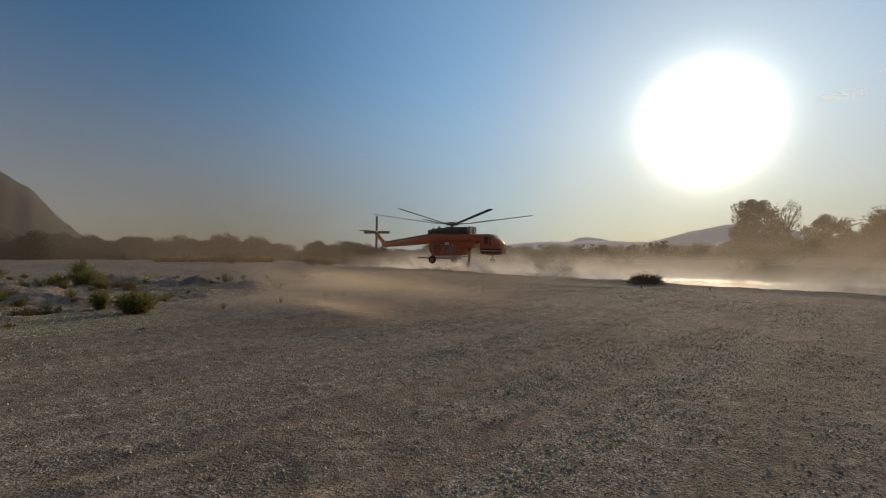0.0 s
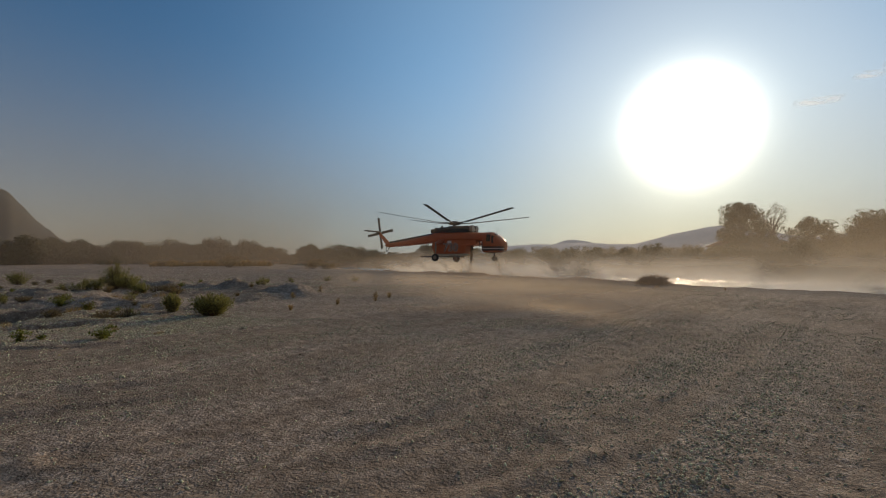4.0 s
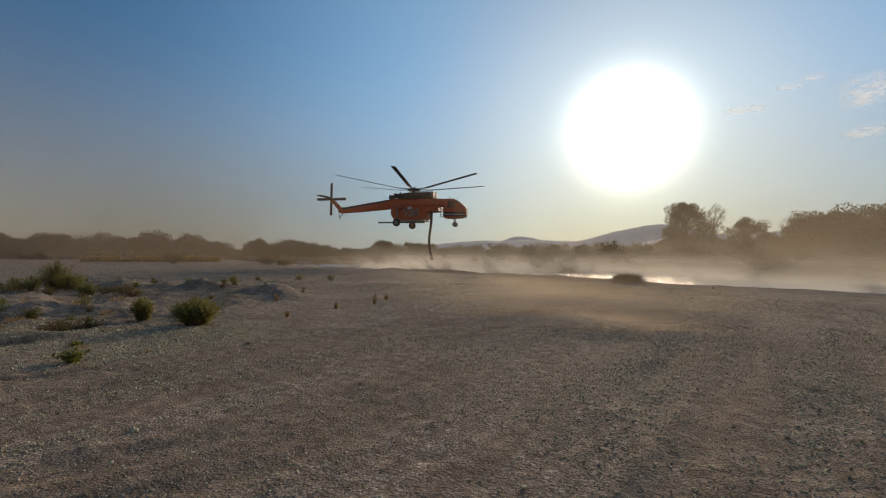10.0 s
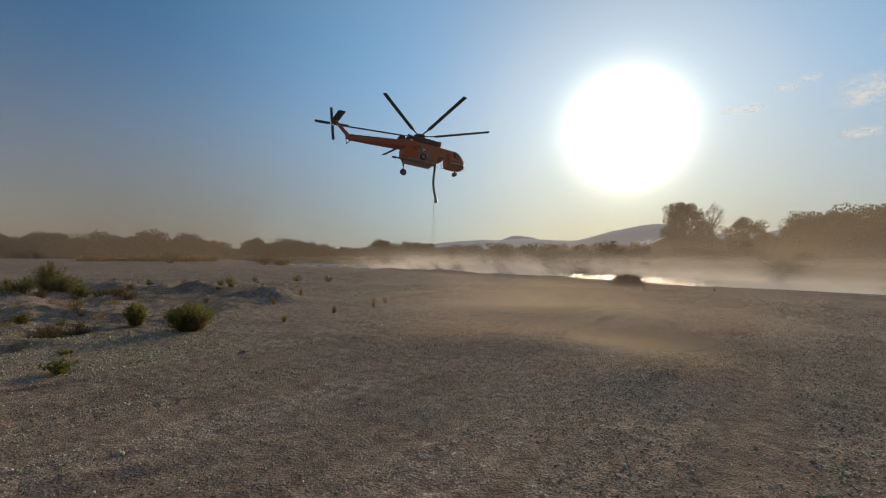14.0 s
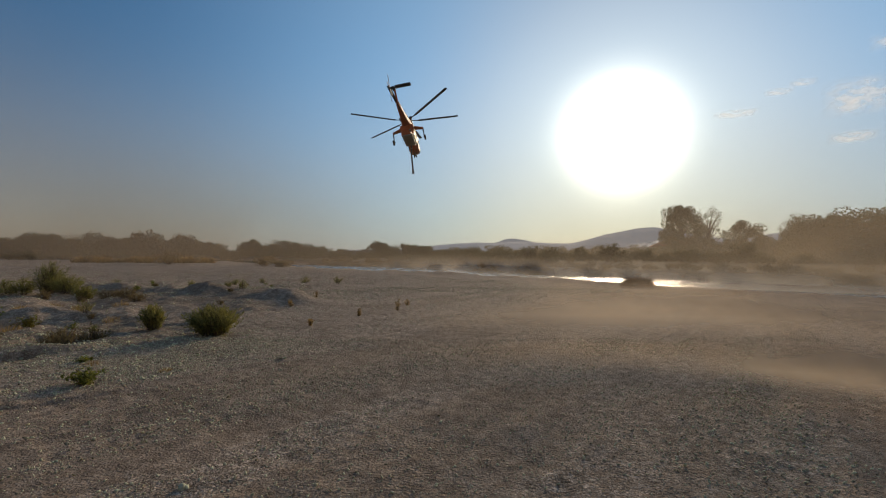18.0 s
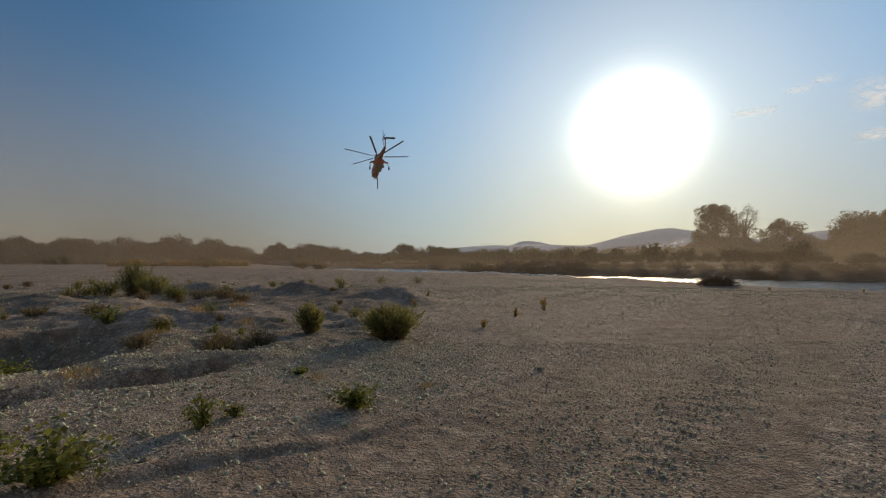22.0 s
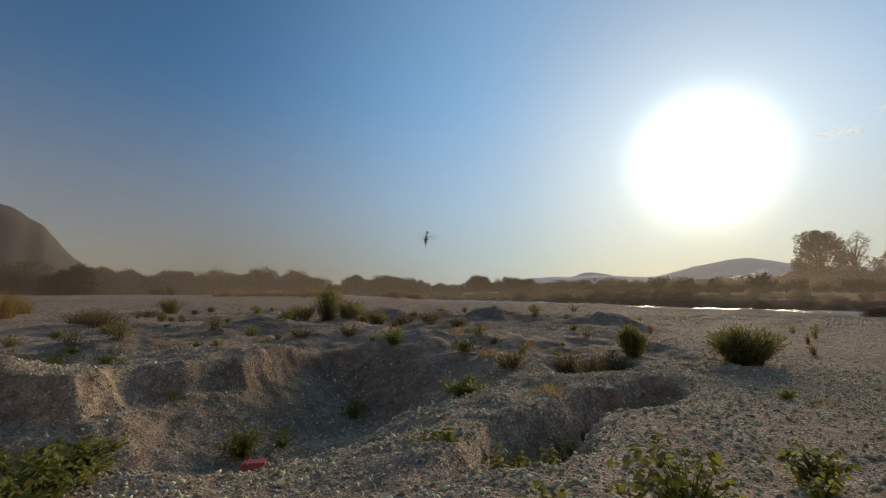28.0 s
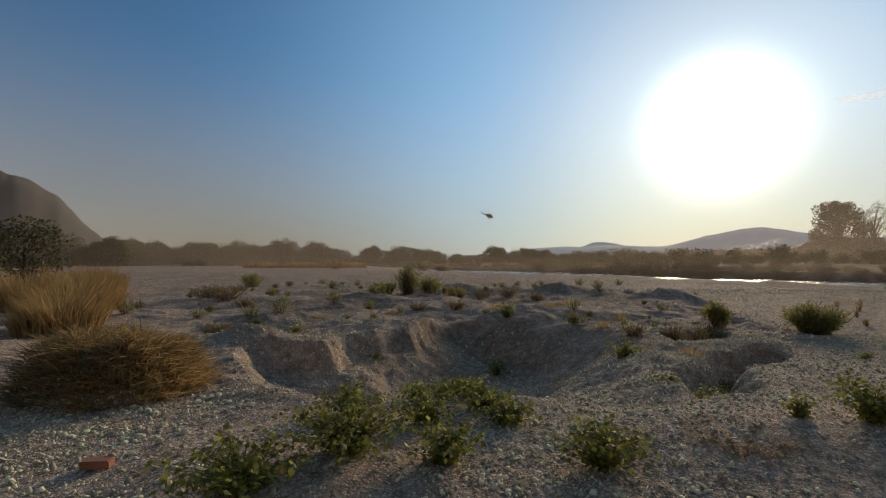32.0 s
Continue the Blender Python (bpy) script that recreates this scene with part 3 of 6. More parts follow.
def build_ground():
    xs = steps(-17.5, 5.0, 0.042, -3500, 3500, 1.05)
    ys = steps(2.2, 13, 0.042, -400, 4600, 1.04)
    gx, gy = np.meshgrid(xs, ys)
    gz = height(gx, gy)
    nx, ny = len(xs), len(ys)
    me = bpy.data.meshes.new("ground")
    co = np.stack([gx, gy, gz], -1).reshape(-1, 3)
    idx = np.arange(nx * ny).reshape(ny, nx)
    quads = np.stack([idx[:-1, :-1], idx[:-1, 1:], idx[1:, 1:], idx[1:, :-1]], -1).reshape(-1, 4)
    me.vertices.add(len(co))
    me.vertices.foreach_set("co", co.ravel())
    me.loops.add(quads.size)
    me.loops.foreach_set("vertex_index", quads.ravel())
    me.polygons.add(len(quads))
    me.polygons.foreach_set("loop_start", np.arange(0, quads.size, 4))
    me.polygons.foreach_set("loop_total", np.full(len(quads), 4))
    me.update()
    me.validate()
    at = me.attributes.new("worn", "FLOAT", "POINT")
    at.data.foreach_set("value", worn_lanes(gx, gy).ravel())
    far_side = smooth(-2, 6, along(NEAR_BANK, gx, gy) - along(FAR_BANK, gx, gy)) * smooth(2.0, 1.0, inside(RIVER, gx, gy))
    rough = smooth(-5.5, -8.0, gx) * smooth(-26, -18, gx) * smooth(8.0, 10.0, gy) * smooth(30, 18, gy) * smooth(-0.1, 0.35, fbm(gx, gy, 2.2, 4, 121))
    far_side = np.maximum(far_side, 0.35 * rough)
    at = me.attributes.new("soil", "FLOAT", "POINT")
    at.data.foreach_set("value", far_side.ravel())
    me.materials.append(M["ground"])
    me.shade_smooth()
    return tagged(new("ground", me), "pale gravel riverbed with sandy wheel tracks and a dug pit", "ground", kind="structure")


ground = build_ground()


def build_water():
    # a sheet of water that fills the bed between its banks
    bm = bmesh.new()
    n = 24
    rows = []
    near = [Vector(p) for p in NEAR_BANK]
    farb = [Vector(p) for p in FAR_BANK[::-1]]

    def at(line, u):
        f = u * (len(line) - 1)
        k = min(int(f), len(line) - 2)
        return line[k].lerp(line[k + 1], f - k)

    for i in range(n + 1):
        a, b = at(near, i / n), at(farb, i / n)
        out = (a - b).normalized() * 4
        rows.append([bm.verts.new((*(a + out).lerp(b - out, v), WATER_Z)) for v in (0, 0.25, 0.5, 0.75, 1)])
    for p, q in zip(rows, rows[1:]):
        for k in range(4):
            bm.faces.new((p[k], q[k], q[k + 1], p[k + 1]))
    bmesh.ops.recalc_face_normals(bm, faces=bm.faces)
    for f in bm.faces:
        if f.normal.z < 0:
            f.normal_flip()
    ob = part("water", bm, M["water"], None)
    return tagged(ob, "shallow rippled river glittering in the low sun", "river", kind="structure")


build_water()


# ---- far landscape ----
def ridge(name, label, dist, lo, hi, profile, material, depth=600.0, base=-5.0, steps_=90):
    """A range of hills seen from the riverbed: heights over a run of bearings, with a back slope."""
    verts, faces = [], []
    for i in range(steps_ + 1):
        u = i / steps_
        az = radians(lo + (hi - lo) * u)
        top = profile(lo + (hi - lo) * u)
        for k, (dd, f) in enumerate(((-depth, 0.0), (-depth * 0.6, 0.35), (-depth * 0.25, 0.8), (0.0, 1.0), (depth, 0.0))):
            r = dist + dd
            bump_ = 0.0 if f in (0.0, 1.0) else 0.10 * top * float(fbm(np.array(r * math.sin(az)), np.array(r * math.cos(az)), dist * 0.05, 3, 31))
            verts.append((r * math.sin(az), r * math.cos(az), base + f * top + bump_))
    for i in range(steps_):
        for k in range(4):
            a = i * 5 + k
            faces.append((a, a + 5, a + 6, a + 1))
    ob = mesh_object(name, verts, faces, material, smooth=True)
    return tagged(ob, label, "hills", kind="structure")


def lumps(az, seed, size=6.0):
    return float(fbm(np.array(az * 1.0), np.array(3.7), size, 4, seed))


def skyline(stops, az, seed, wave=0.0016):
    """The rise of a skyline over a run of bearings, from a few known summits and saddles."""
    xs, ys = zip(*stops)
    k = np.interp(az, xs, ys)
    soft = sum(np.interp(az + d, xs, ys) for d in (-1.0, -0.5, 0.5, 1.0)) / 4
    return float(0.5 * k + 0.5 * soft) + wave * lumps(az, seed, 1.6)


SUMMITS = ((-40, 0.004), (-14, 0.006), (-4, 0.010), (-0.2, 0.019), (3.9, 0.0255), (6.6, 0.0255), (9, 0.028), (11.2, 0.0275), (14.4, 0.024), (16.9, 0.028), (19.3, 0.041), (21.7, 0.0505), (24.2, 0.0555), (27.2, 0.047), (29.8, 0.036), (32.2, 0.030), (35, 0.0395), (36.3, 0.0395), (38, 0.0455), (39.5, 0.040), (43, 0.030), (75, 0.02))
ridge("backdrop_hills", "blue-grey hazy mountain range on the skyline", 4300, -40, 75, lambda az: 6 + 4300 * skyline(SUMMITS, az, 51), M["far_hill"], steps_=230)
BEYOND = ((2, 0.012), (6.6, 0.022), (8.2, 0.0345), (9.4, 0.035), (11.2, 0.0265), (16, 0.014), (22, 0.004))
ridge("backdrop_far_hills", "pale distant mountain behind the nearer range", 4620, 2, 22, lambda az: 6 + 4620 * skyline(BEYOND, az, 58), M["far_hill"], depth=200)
CRAG = ((-80, 0.26), (-62, 0.22), (-56, 0.18), (-52.6, 0.140), (-51.2, 0.127), (-50.0, 0.117), (-48.95, 0.106), (-48.1, 0.09), (-47.3, 0.07), (-46.3, 0.052), (-45.2, 0.035), (-44.2, 0.018), (-43.2, 0.004))
ridge("hillside", "steep dark scrubby hillside above the valley", 900, -80, -43.2, lambda az: 2 + 900 * skyline(CRAG, az, 77, 0.006), M["rock_face"], depth=160, base=-2, steps_=120)

# unseen rise added behind the camera; its sunlit face bounces warm light
ridge("valley_side", "unseen dry hillside added behind the riverbed to bounce warm light", 420, 84, 276, lambda az: 2 + 420 * (0.30 + 0.05 * lumps(az, 91, 14)), M["valley"], depth=120, base=-2, steps_=80)


# ---- plants ----
def leaf_cloud(rng, centres, radii, count, size, flat=0.6, shape=4):
    """Leaf blades scattered through clumps; two triangles each."""
    centres, radii = np.array(centres), np.array(radii)
    pick = rng.integers(0, len(centres), count)
    way = rng.normal(size=(count, 3))
    way /= np.linalg.norm(way, axis=1)[:, None]
    far_ = rng.random(count) ** 0.45
    at = centres[pick] + way * (radii[pick] * far_)[:, None] * np.array([1, 1, flat + 0.25])
    u = rng.normal(size=(count, 3))
    u /= np.linalg.norm(u, axis=1)[:, None]
    v = np.cross(u, rng.normal(size=(count, 3)))
    v /= np.linalg.norm(v, axis=1)[:, None] + 1e-9
    s = size * (0.6 + 0.8 * rng.random(count))[:, None]
    a, b, c, d = at - u * s * 0.5, at + v * s * 0.32, at + u * s * 0.5, at - v * s * 0.32
    verts = np.stack([a, b, c, d], 1).reshape(-1, 3)
    faces = np.arange(4 * count).reshape(-1, 4)
    return verts, faces


def fast_mesh(name, verts, faces, material):
    me = bpy.data.meshes.new(name)
    k = faces.shape[1]
    me.vertices.add(len(verts))
    me.vertices.foreach_set("co", np.asarray(verts, float).ravel())
    me.loops.add(faces.size)
    me.loops.foreach_set("vertex_index", faces.ravel())
    me.polygons.add(len(faces))
    me.polygons.foreach_set("loop_start", np.arange(0, faces.size, k))
    me.polygons.foreach_set("loop_total", np.full(len(faces), k))
    me.update()
    me.validate()
    me.materials.append(material)
    return me


def thing(name, label, category, group="", at=(0, 0, 0), turn=0.0, kind=""):
    ob = new(name)
    ob.empty_display_size = 0.2
    ob.matrix_world = pose(*at, 0, 0, turn)
    return tagged(ob, label, category, group, kind)


def tree_into(root, rng, high, wide, leaves, leaf_size, material, trunk_part=0.35, clumps=16, bare=False, r0=None, full=1.25):
    """Trunk, limbs and crown of one tree, under its root."""
    r0 = r0 or 0.022 * high + 0.05
    bm = bmesh.new()
    top = high * 0.72
    pts, rad = [], []
    for k in range(7):
        f = k / 6
        pts.append((0.03 * high * f * math.sin(2.1 * f + rng.random()), 0.03 * high * f * math.cos(1.7 * f), top * f - 0.2))
        rad.append(r0 * (1 - 0.75 * f))
    add_tube(bm, pts, rad, 7)
    part("trunk", bm, M["bark"], root)
    bm = bmesh.new()
    tips = []
    for k in range(clumps):
        a = k * 2.399 + rng.random() * 0.7
        f = trunk_part + (1.0 - trunk_part) * (k + 0.5) / clumps * 0.85
        spread = wide * 0.5 * math.sin(math.pi * min(1, (f - trunk_part) / (1.02 - trunk_part) * 0.78 + 0.16)) * (0.55 + 0.45 * rng.random())
        start = Vector((0, 0, top * min(1, f * 1.02) * 0.82))
        tip = Vector((math.cos(a) * spread, math.sin(a) * spread, high * f + 0.05 * high * rng.random()))
        mid = (start + tip) / 2 + Vector((0, 0, 0.04 * high))
        add_tube(bm, [start, mid, tip], [r0 * 0.32, r0 * 0.2, r0 * 0.06], 5)
        tips.append(tip)
        if bare:
            for _ in range(7):
                way = Vector(rng.normal(size=3)).normalized() * high * 0.11
                way.z = abs(way.z) * 0.8 + 0.02 * high
                q = mid.lerp(tip, rng.random())
                add_tube(bm, [q, q + way * 0.6, q + way * 1.1], [r0 * 0.09, r0 * 0.05, r0 * 0.02], 3)
    part("limbs", bm, M["bark"], root)
    cen = [tuple(t) for t in tips] + [(0, 0, high * 0.85)]
    rad_ = [wide * full * (0.13 + 0.10 * rng.random()) for _ in cen]
    verts, faces = leaf_cloud(rng, cen, rad_, leaves, leaf_size)
    verts[:, 2] = np.maximum(verts[:, 2], 0.02)
    ob = new("crown", fast_mesh("crown", verts, faces, material))
    ob.parent = root
    return root


def shrub_into(root, rng, high, wide, leaves, leaf_size, material, clumps=9):
    bm = bmesh.new()
    cen, rad_ = [], []
    for k in range(clumps):
        a, s = k * 2.399, wide * 0.42 * math.sqrt((k + 0.4) / clumps)
        tip = Vector((math.cos(a) * s, math.sin(a) * s, high * (0.45 + 0.35 * rng.random())))
        add_tube(bm, [(0.1 * tip.x, 0.1 * tip.y, -0.05), tip * 0.55, tip], [0.02 * high, 0.014 * high, 0.004 * high], 4)
        cen += [tuple(tip), tuple(tip * 0.6)]
        rad_ += [0.28 * min(wide, high * 1.6) * (0.7 + 0.5 * rng.random())] * 2
    part("stems", bm, M["twig"], root)
    verts, faces = leaf_cloud(rng, cen, rad_, leaves, leaf_size)
    verts[:, 2] = np.maximum(verts[:, 2], 0.01)
    ob = new("foliage", fast_mesh("foliage", verts, faces, material))
    ob.parent = root
    return root


HIGH = (9, 8, 10, 7, 8.5, 6.5)


def build_far_woods():
    """The wooded far bank, tree by tree."""
    rng = np.random.default_rng(11)
    kinds = []
    for k, (h, w) in enumerate(zip(HIGH, (9, 10, 8.5, 9, 11, 8))):
        root = thing("bank_tree", "dusty green broadleaf tree on the far bank", "tree", "trees of the far bank", (0, -900, 0))
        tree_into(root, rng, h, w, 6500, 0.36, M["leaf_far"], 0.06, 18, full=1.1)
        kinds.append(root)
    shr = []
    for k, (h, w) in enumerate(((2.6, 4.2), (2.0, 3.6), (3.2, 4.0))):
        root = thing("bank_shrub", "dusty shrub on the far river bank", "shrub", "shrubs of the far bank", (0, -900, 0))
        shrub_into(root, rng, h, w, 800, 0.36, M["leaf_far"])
        shr.append(root)
    first = {id(o): True for o in kinds + shr}

    def place(pool, k, x, y, s):
        src = pool[k % len(pool)]
        m = pose(x, y, ground_z(x, y) - 0.05, 0, 0, rng.random() * 360)
        if first.pop(id(src), False):
            ob = src
            ob.matrix_basis = m
        else:
            ob = copy_thing(src, m)
        ob.scale = (s, s, s * (0.85 + 0.3 * rng.random()))

    # the tree line from the foot of the hill to the middle of the view
    tops = ((-64, 8.0), (-50, 7.4), (-43, 7.0), (-41, 7.8), (-39, 7.0), (-34.5, 5.9), (-31, 6.0), (-28.5, 6.5), (-26.3, 5.6), (-23.5, 3.2), (-21, 5.4), (-18, 5.2), (-15.5, 5.4), (-13.5, 3.0), (-12, 4.2), (-10.3, 3.3), (-7, 4.7), (-4.2, 5.5), (-2.2, 4.6), (0, 3.0), (4.6, 2.6))
    for az in np.arange(-63, 3.4, 0.62):
        d = 138 + 30 * rng.random()
        k = int(rng.integers(0, 6))
        x, y = d * math.sin(radians(az)), d * math.cos(radians(az))
        top = float(np.interp(az, *zip(*tops))) * d / 150 * (0.62 + 0.5 * rng.random())
        place(kinds, k, x, y, (top - ground_z(x, y)) / HIGH[k])
    # low scrub along the far bank
    for az in np.arange(-42, 46, 0.72):
        d = 100 + 12 * rng.random() - 0.42 * max(0, az) + (25 if az < -6 else 0)
        place(shr, int(rng.integers(0, 3)), d * math.sin(radians(az)), d * math.cos(radians(az)), 0.42 + 0.3 * rng.random())
    # sunburnt scrub along the lip of the far bank
    gold = []
    for k, (h, w) in enumerate(((1.1, 2.4), (0.8, 2.8), (1.5, 2.2))):
        root = thing("dry_bank_shrub", "golden-brown dry scrub on the lip of the far bank", "shrub", "dry scrub of the far bank", (0, -900, 0))
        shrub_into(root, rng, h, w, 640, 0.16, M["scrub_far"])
        gold.append(root)
    first.update({id(o): True for o in gold})
    for (ax, ay), (bx, by) in zip(FAR_BANK[1:10], FAR_BANK[2:11]):
        n = int(math.hypot(bx - ax, by - ay) / 0.5)
        for i in range(n):
            f = (i + rng.random()) / n
            back = -2.0 + 5.5 * rng.random()
            place(gold, int(rng.integers(0, 3)), ax + (bx - ax) * f + back * 0.7, ay + (by - ay) * f + back, 0.55 + 0.4 * rng.random())
    # the dense stand by the river, the low growth beside it and the thicket under the tall trees
    for az, d, top in ((38.2, 112, 6.0), (39.2, 110, 7.4), (40.3, 113, 6.6), (41.2, 108, 7.6), (42.4, 106, 7.2), (43.6, 108, 7.6), (45, 104, 7.6), (46.5, 106, 7.8), (48, 102, 8.0), (50, 104, 8.2), (53, 100, 8.0), (56, 104, 8.0),
                       (38.8, 104, 4.0), (40.0, 102, 4.4), (41.6, 101, 4.2), (43.2, 100, 4.6), (35.4, 150, 5.2), (36.3, 152, 4.4), (37.2, 148, 3.8), (26.0, 146, 3.0), (27.6, 147, 3.4), (29.2, 146, 3.2), (30.2, 148, 4.6), (31.4, 146, 4.0), (32.4, 147, 4.6), (33.6, 146, 4.0), (34.6, 147, 4.2), (35.8, 145, 3.4)):
        k = int(rng.integers(0, 6))
        place(kinds, k, d * math.sin(radians(az)) - 3, d * math.cos(radians(az)) + 1.5, (top + 0.9) / HIGH[k])
    # scattered growth on the ground between the bank and the trees
    for k in range(130):
        az, d = 1 + 50 * rng.random(), 84 + 48 * rng.random()
        place(shr, int(rng.integers(0, 3)), d * math.sin(radians(az)) - 3, d * math.cos(radians(az)) + 1.5, 0.5 + 0.5 * rng.random())
    # low hedge along the top of the far bank
    for az in np.arange(2.0, 37, 0.55):
        d = 128 + 8 * rng.random()
        place(shr, int(rng.integers(0, 3)), d * math.sin(radians(az)) - 3, d * math.cos(radians(az)) + 1.5, 0.75 + 0.45 * rng.random())


build_far_woods()


def build_landmark_trees():
    rng = np.random.default_rng(4)
    root = thing("plane_tree", "tall round-crowned tree beside a house across the river", "tree", at=(69.8, 138.4, -0.7))
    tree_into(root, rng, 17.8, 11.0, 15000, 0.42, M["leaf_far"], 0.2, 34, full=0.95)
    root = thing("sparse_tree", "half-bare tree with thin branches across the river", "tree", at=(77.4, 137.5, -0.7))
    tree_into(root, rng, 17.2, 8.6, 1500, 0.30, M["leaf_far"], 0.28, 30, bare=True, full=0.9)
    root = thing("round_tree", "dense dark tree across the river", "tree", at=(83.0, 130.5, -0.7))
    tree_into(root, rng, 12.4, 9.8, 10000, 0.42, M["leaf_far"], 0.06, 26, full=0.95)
    root = thing("lone_poplar", "small upright tree among scrub on the far bank", "tree", at=(27.6, 96.7, -0.8))
    tree_into(root, rng, 4.3, 3.2, 1100, 0.28, M["leaf_far"], 0.10, 14)


build_landmark_trees()


def build_house():
    house = thing("house", "pale two-storey house with a hipped tile roof behind trees", "house", at=(72.6, 153.5, -0.3), turn=-18)
    bm = bmesh.new()
    add_box(bm, -4.5, 4.5, -4, 4, -0.5, 5.0)
    wall = part("wall", bm, M["wall"], house)
    bm = bmesh.new()
    base = [bm.verts.new(p) for p in ((-5.2, -4.7, 4.9), (5.2, -4.7, 4.9), (5.2, 4.7, 4.9), (-5.2, 4.7, 4.9))]
    low = [bm.verts.new((v.co.x, v.co.y, 4.75)) for v in base]
    top = [bm.verts.new(p) for p in ((-1.6, 0, 6.7), (1.6, 0, 6.7))]
    for f in ((base[0], base[1], top[1], top[0]), (base[2], base[3], top[0], top[1]), (base[1], base[2], top[1]), (base[3], base[0], top[0]), low[::-1]):
        bm.faces.new(f)
    for k in range(4):
        bm.faces.new((low[k], low[(k + 1) % 4], base[(k + 1) % 4], base[k]))
    bmesh.ops.recalc_face_normals(bm, faces=bm.faces)
    part("roof", bm, M["roof"], house)
    for z in (1.0, 3.4):
        for x in (-3.0, -0.6, 2.0):
            win = part("window", add_box(bmesh.new(), x, x + 1.1, -4.06, -3.95, z, z + 1.3, 0.02), M["white"], house)
            part("pane", add_box(bmesh.new(), x + 0.12, x + 0.98, -4.09, -4.0, z + 0.12, z + 1.18, 0), M["glass"], win)
    part("balcony", add_box(bmesh.new(), -4.6, 4.6, -5.2, -4.0, 2.55, 2.75, 0.03), M["wall"], house)


def build_poles():
    for k, (x, y) in enumerate(((81, 320), (94, 318), (110, 311), (126, 305))):
        pole = thing("utility_pole", "thin utility pole with a crossarm beyond the river", "pole", "poles beyond the river", (x, y, -0.4))
        bm = bmesh.new()
        add_rod(bm, (0, 0, -0.2), (0, 0, 6.6), 0.14, 0.10)
        part("post", bm, M["twig"], pole)
        part("crossarm", add_box(bmesh.new(), -1.1, 1.1, -0.07, 0.07, 5.9, 6.05, 0.01), M["twig"], pole)
        for x_ in (-0.9, 0, 0.9):
            bm = bmesh.new()
            add_rod(bm, (x_, 0, 6.05), (x_, 0, 6.3), 0.06, 0.05)
            part("insulator", bm, M["white"], pole)


def build_car():
    car = thing("parked_car", "white car parked among trees across the river", "car", at=(88, 128, -0.55), turn=15)
    bm = add_loft(bmesh.new(), [(-2.1, 0, 0.65, 0.7, 0.25, 5), (-1.9, 0, 0.65, 0.82, 0.38, 5), (1.7, 0, 0.62, 0.82, 0.36, 5), (2.1, 0, 0.55, 0.7, 0.25, 5)])
    part("body", bm, M["white"], car)
    bm = add_loft(bmesh.new(), [(-1.7, 0, 1.1, 0.66, 0.22, 5), (-1.2, 0, 1.22, 0.68, 0.3, 5), (0.3, 0, 1.22, 0.68, 0.3, 5), (1.0, 0, 1.0, 0.68, 0.1, 5)])
    part("cabin", bm, M["glass"], car)
    for x in (-1.35, 1.35):
        for y in (-0.75, 0.75):
            wheel_into(car, (x, y, 0.32), 0.32, 0.2)


build_house()
build_poles()


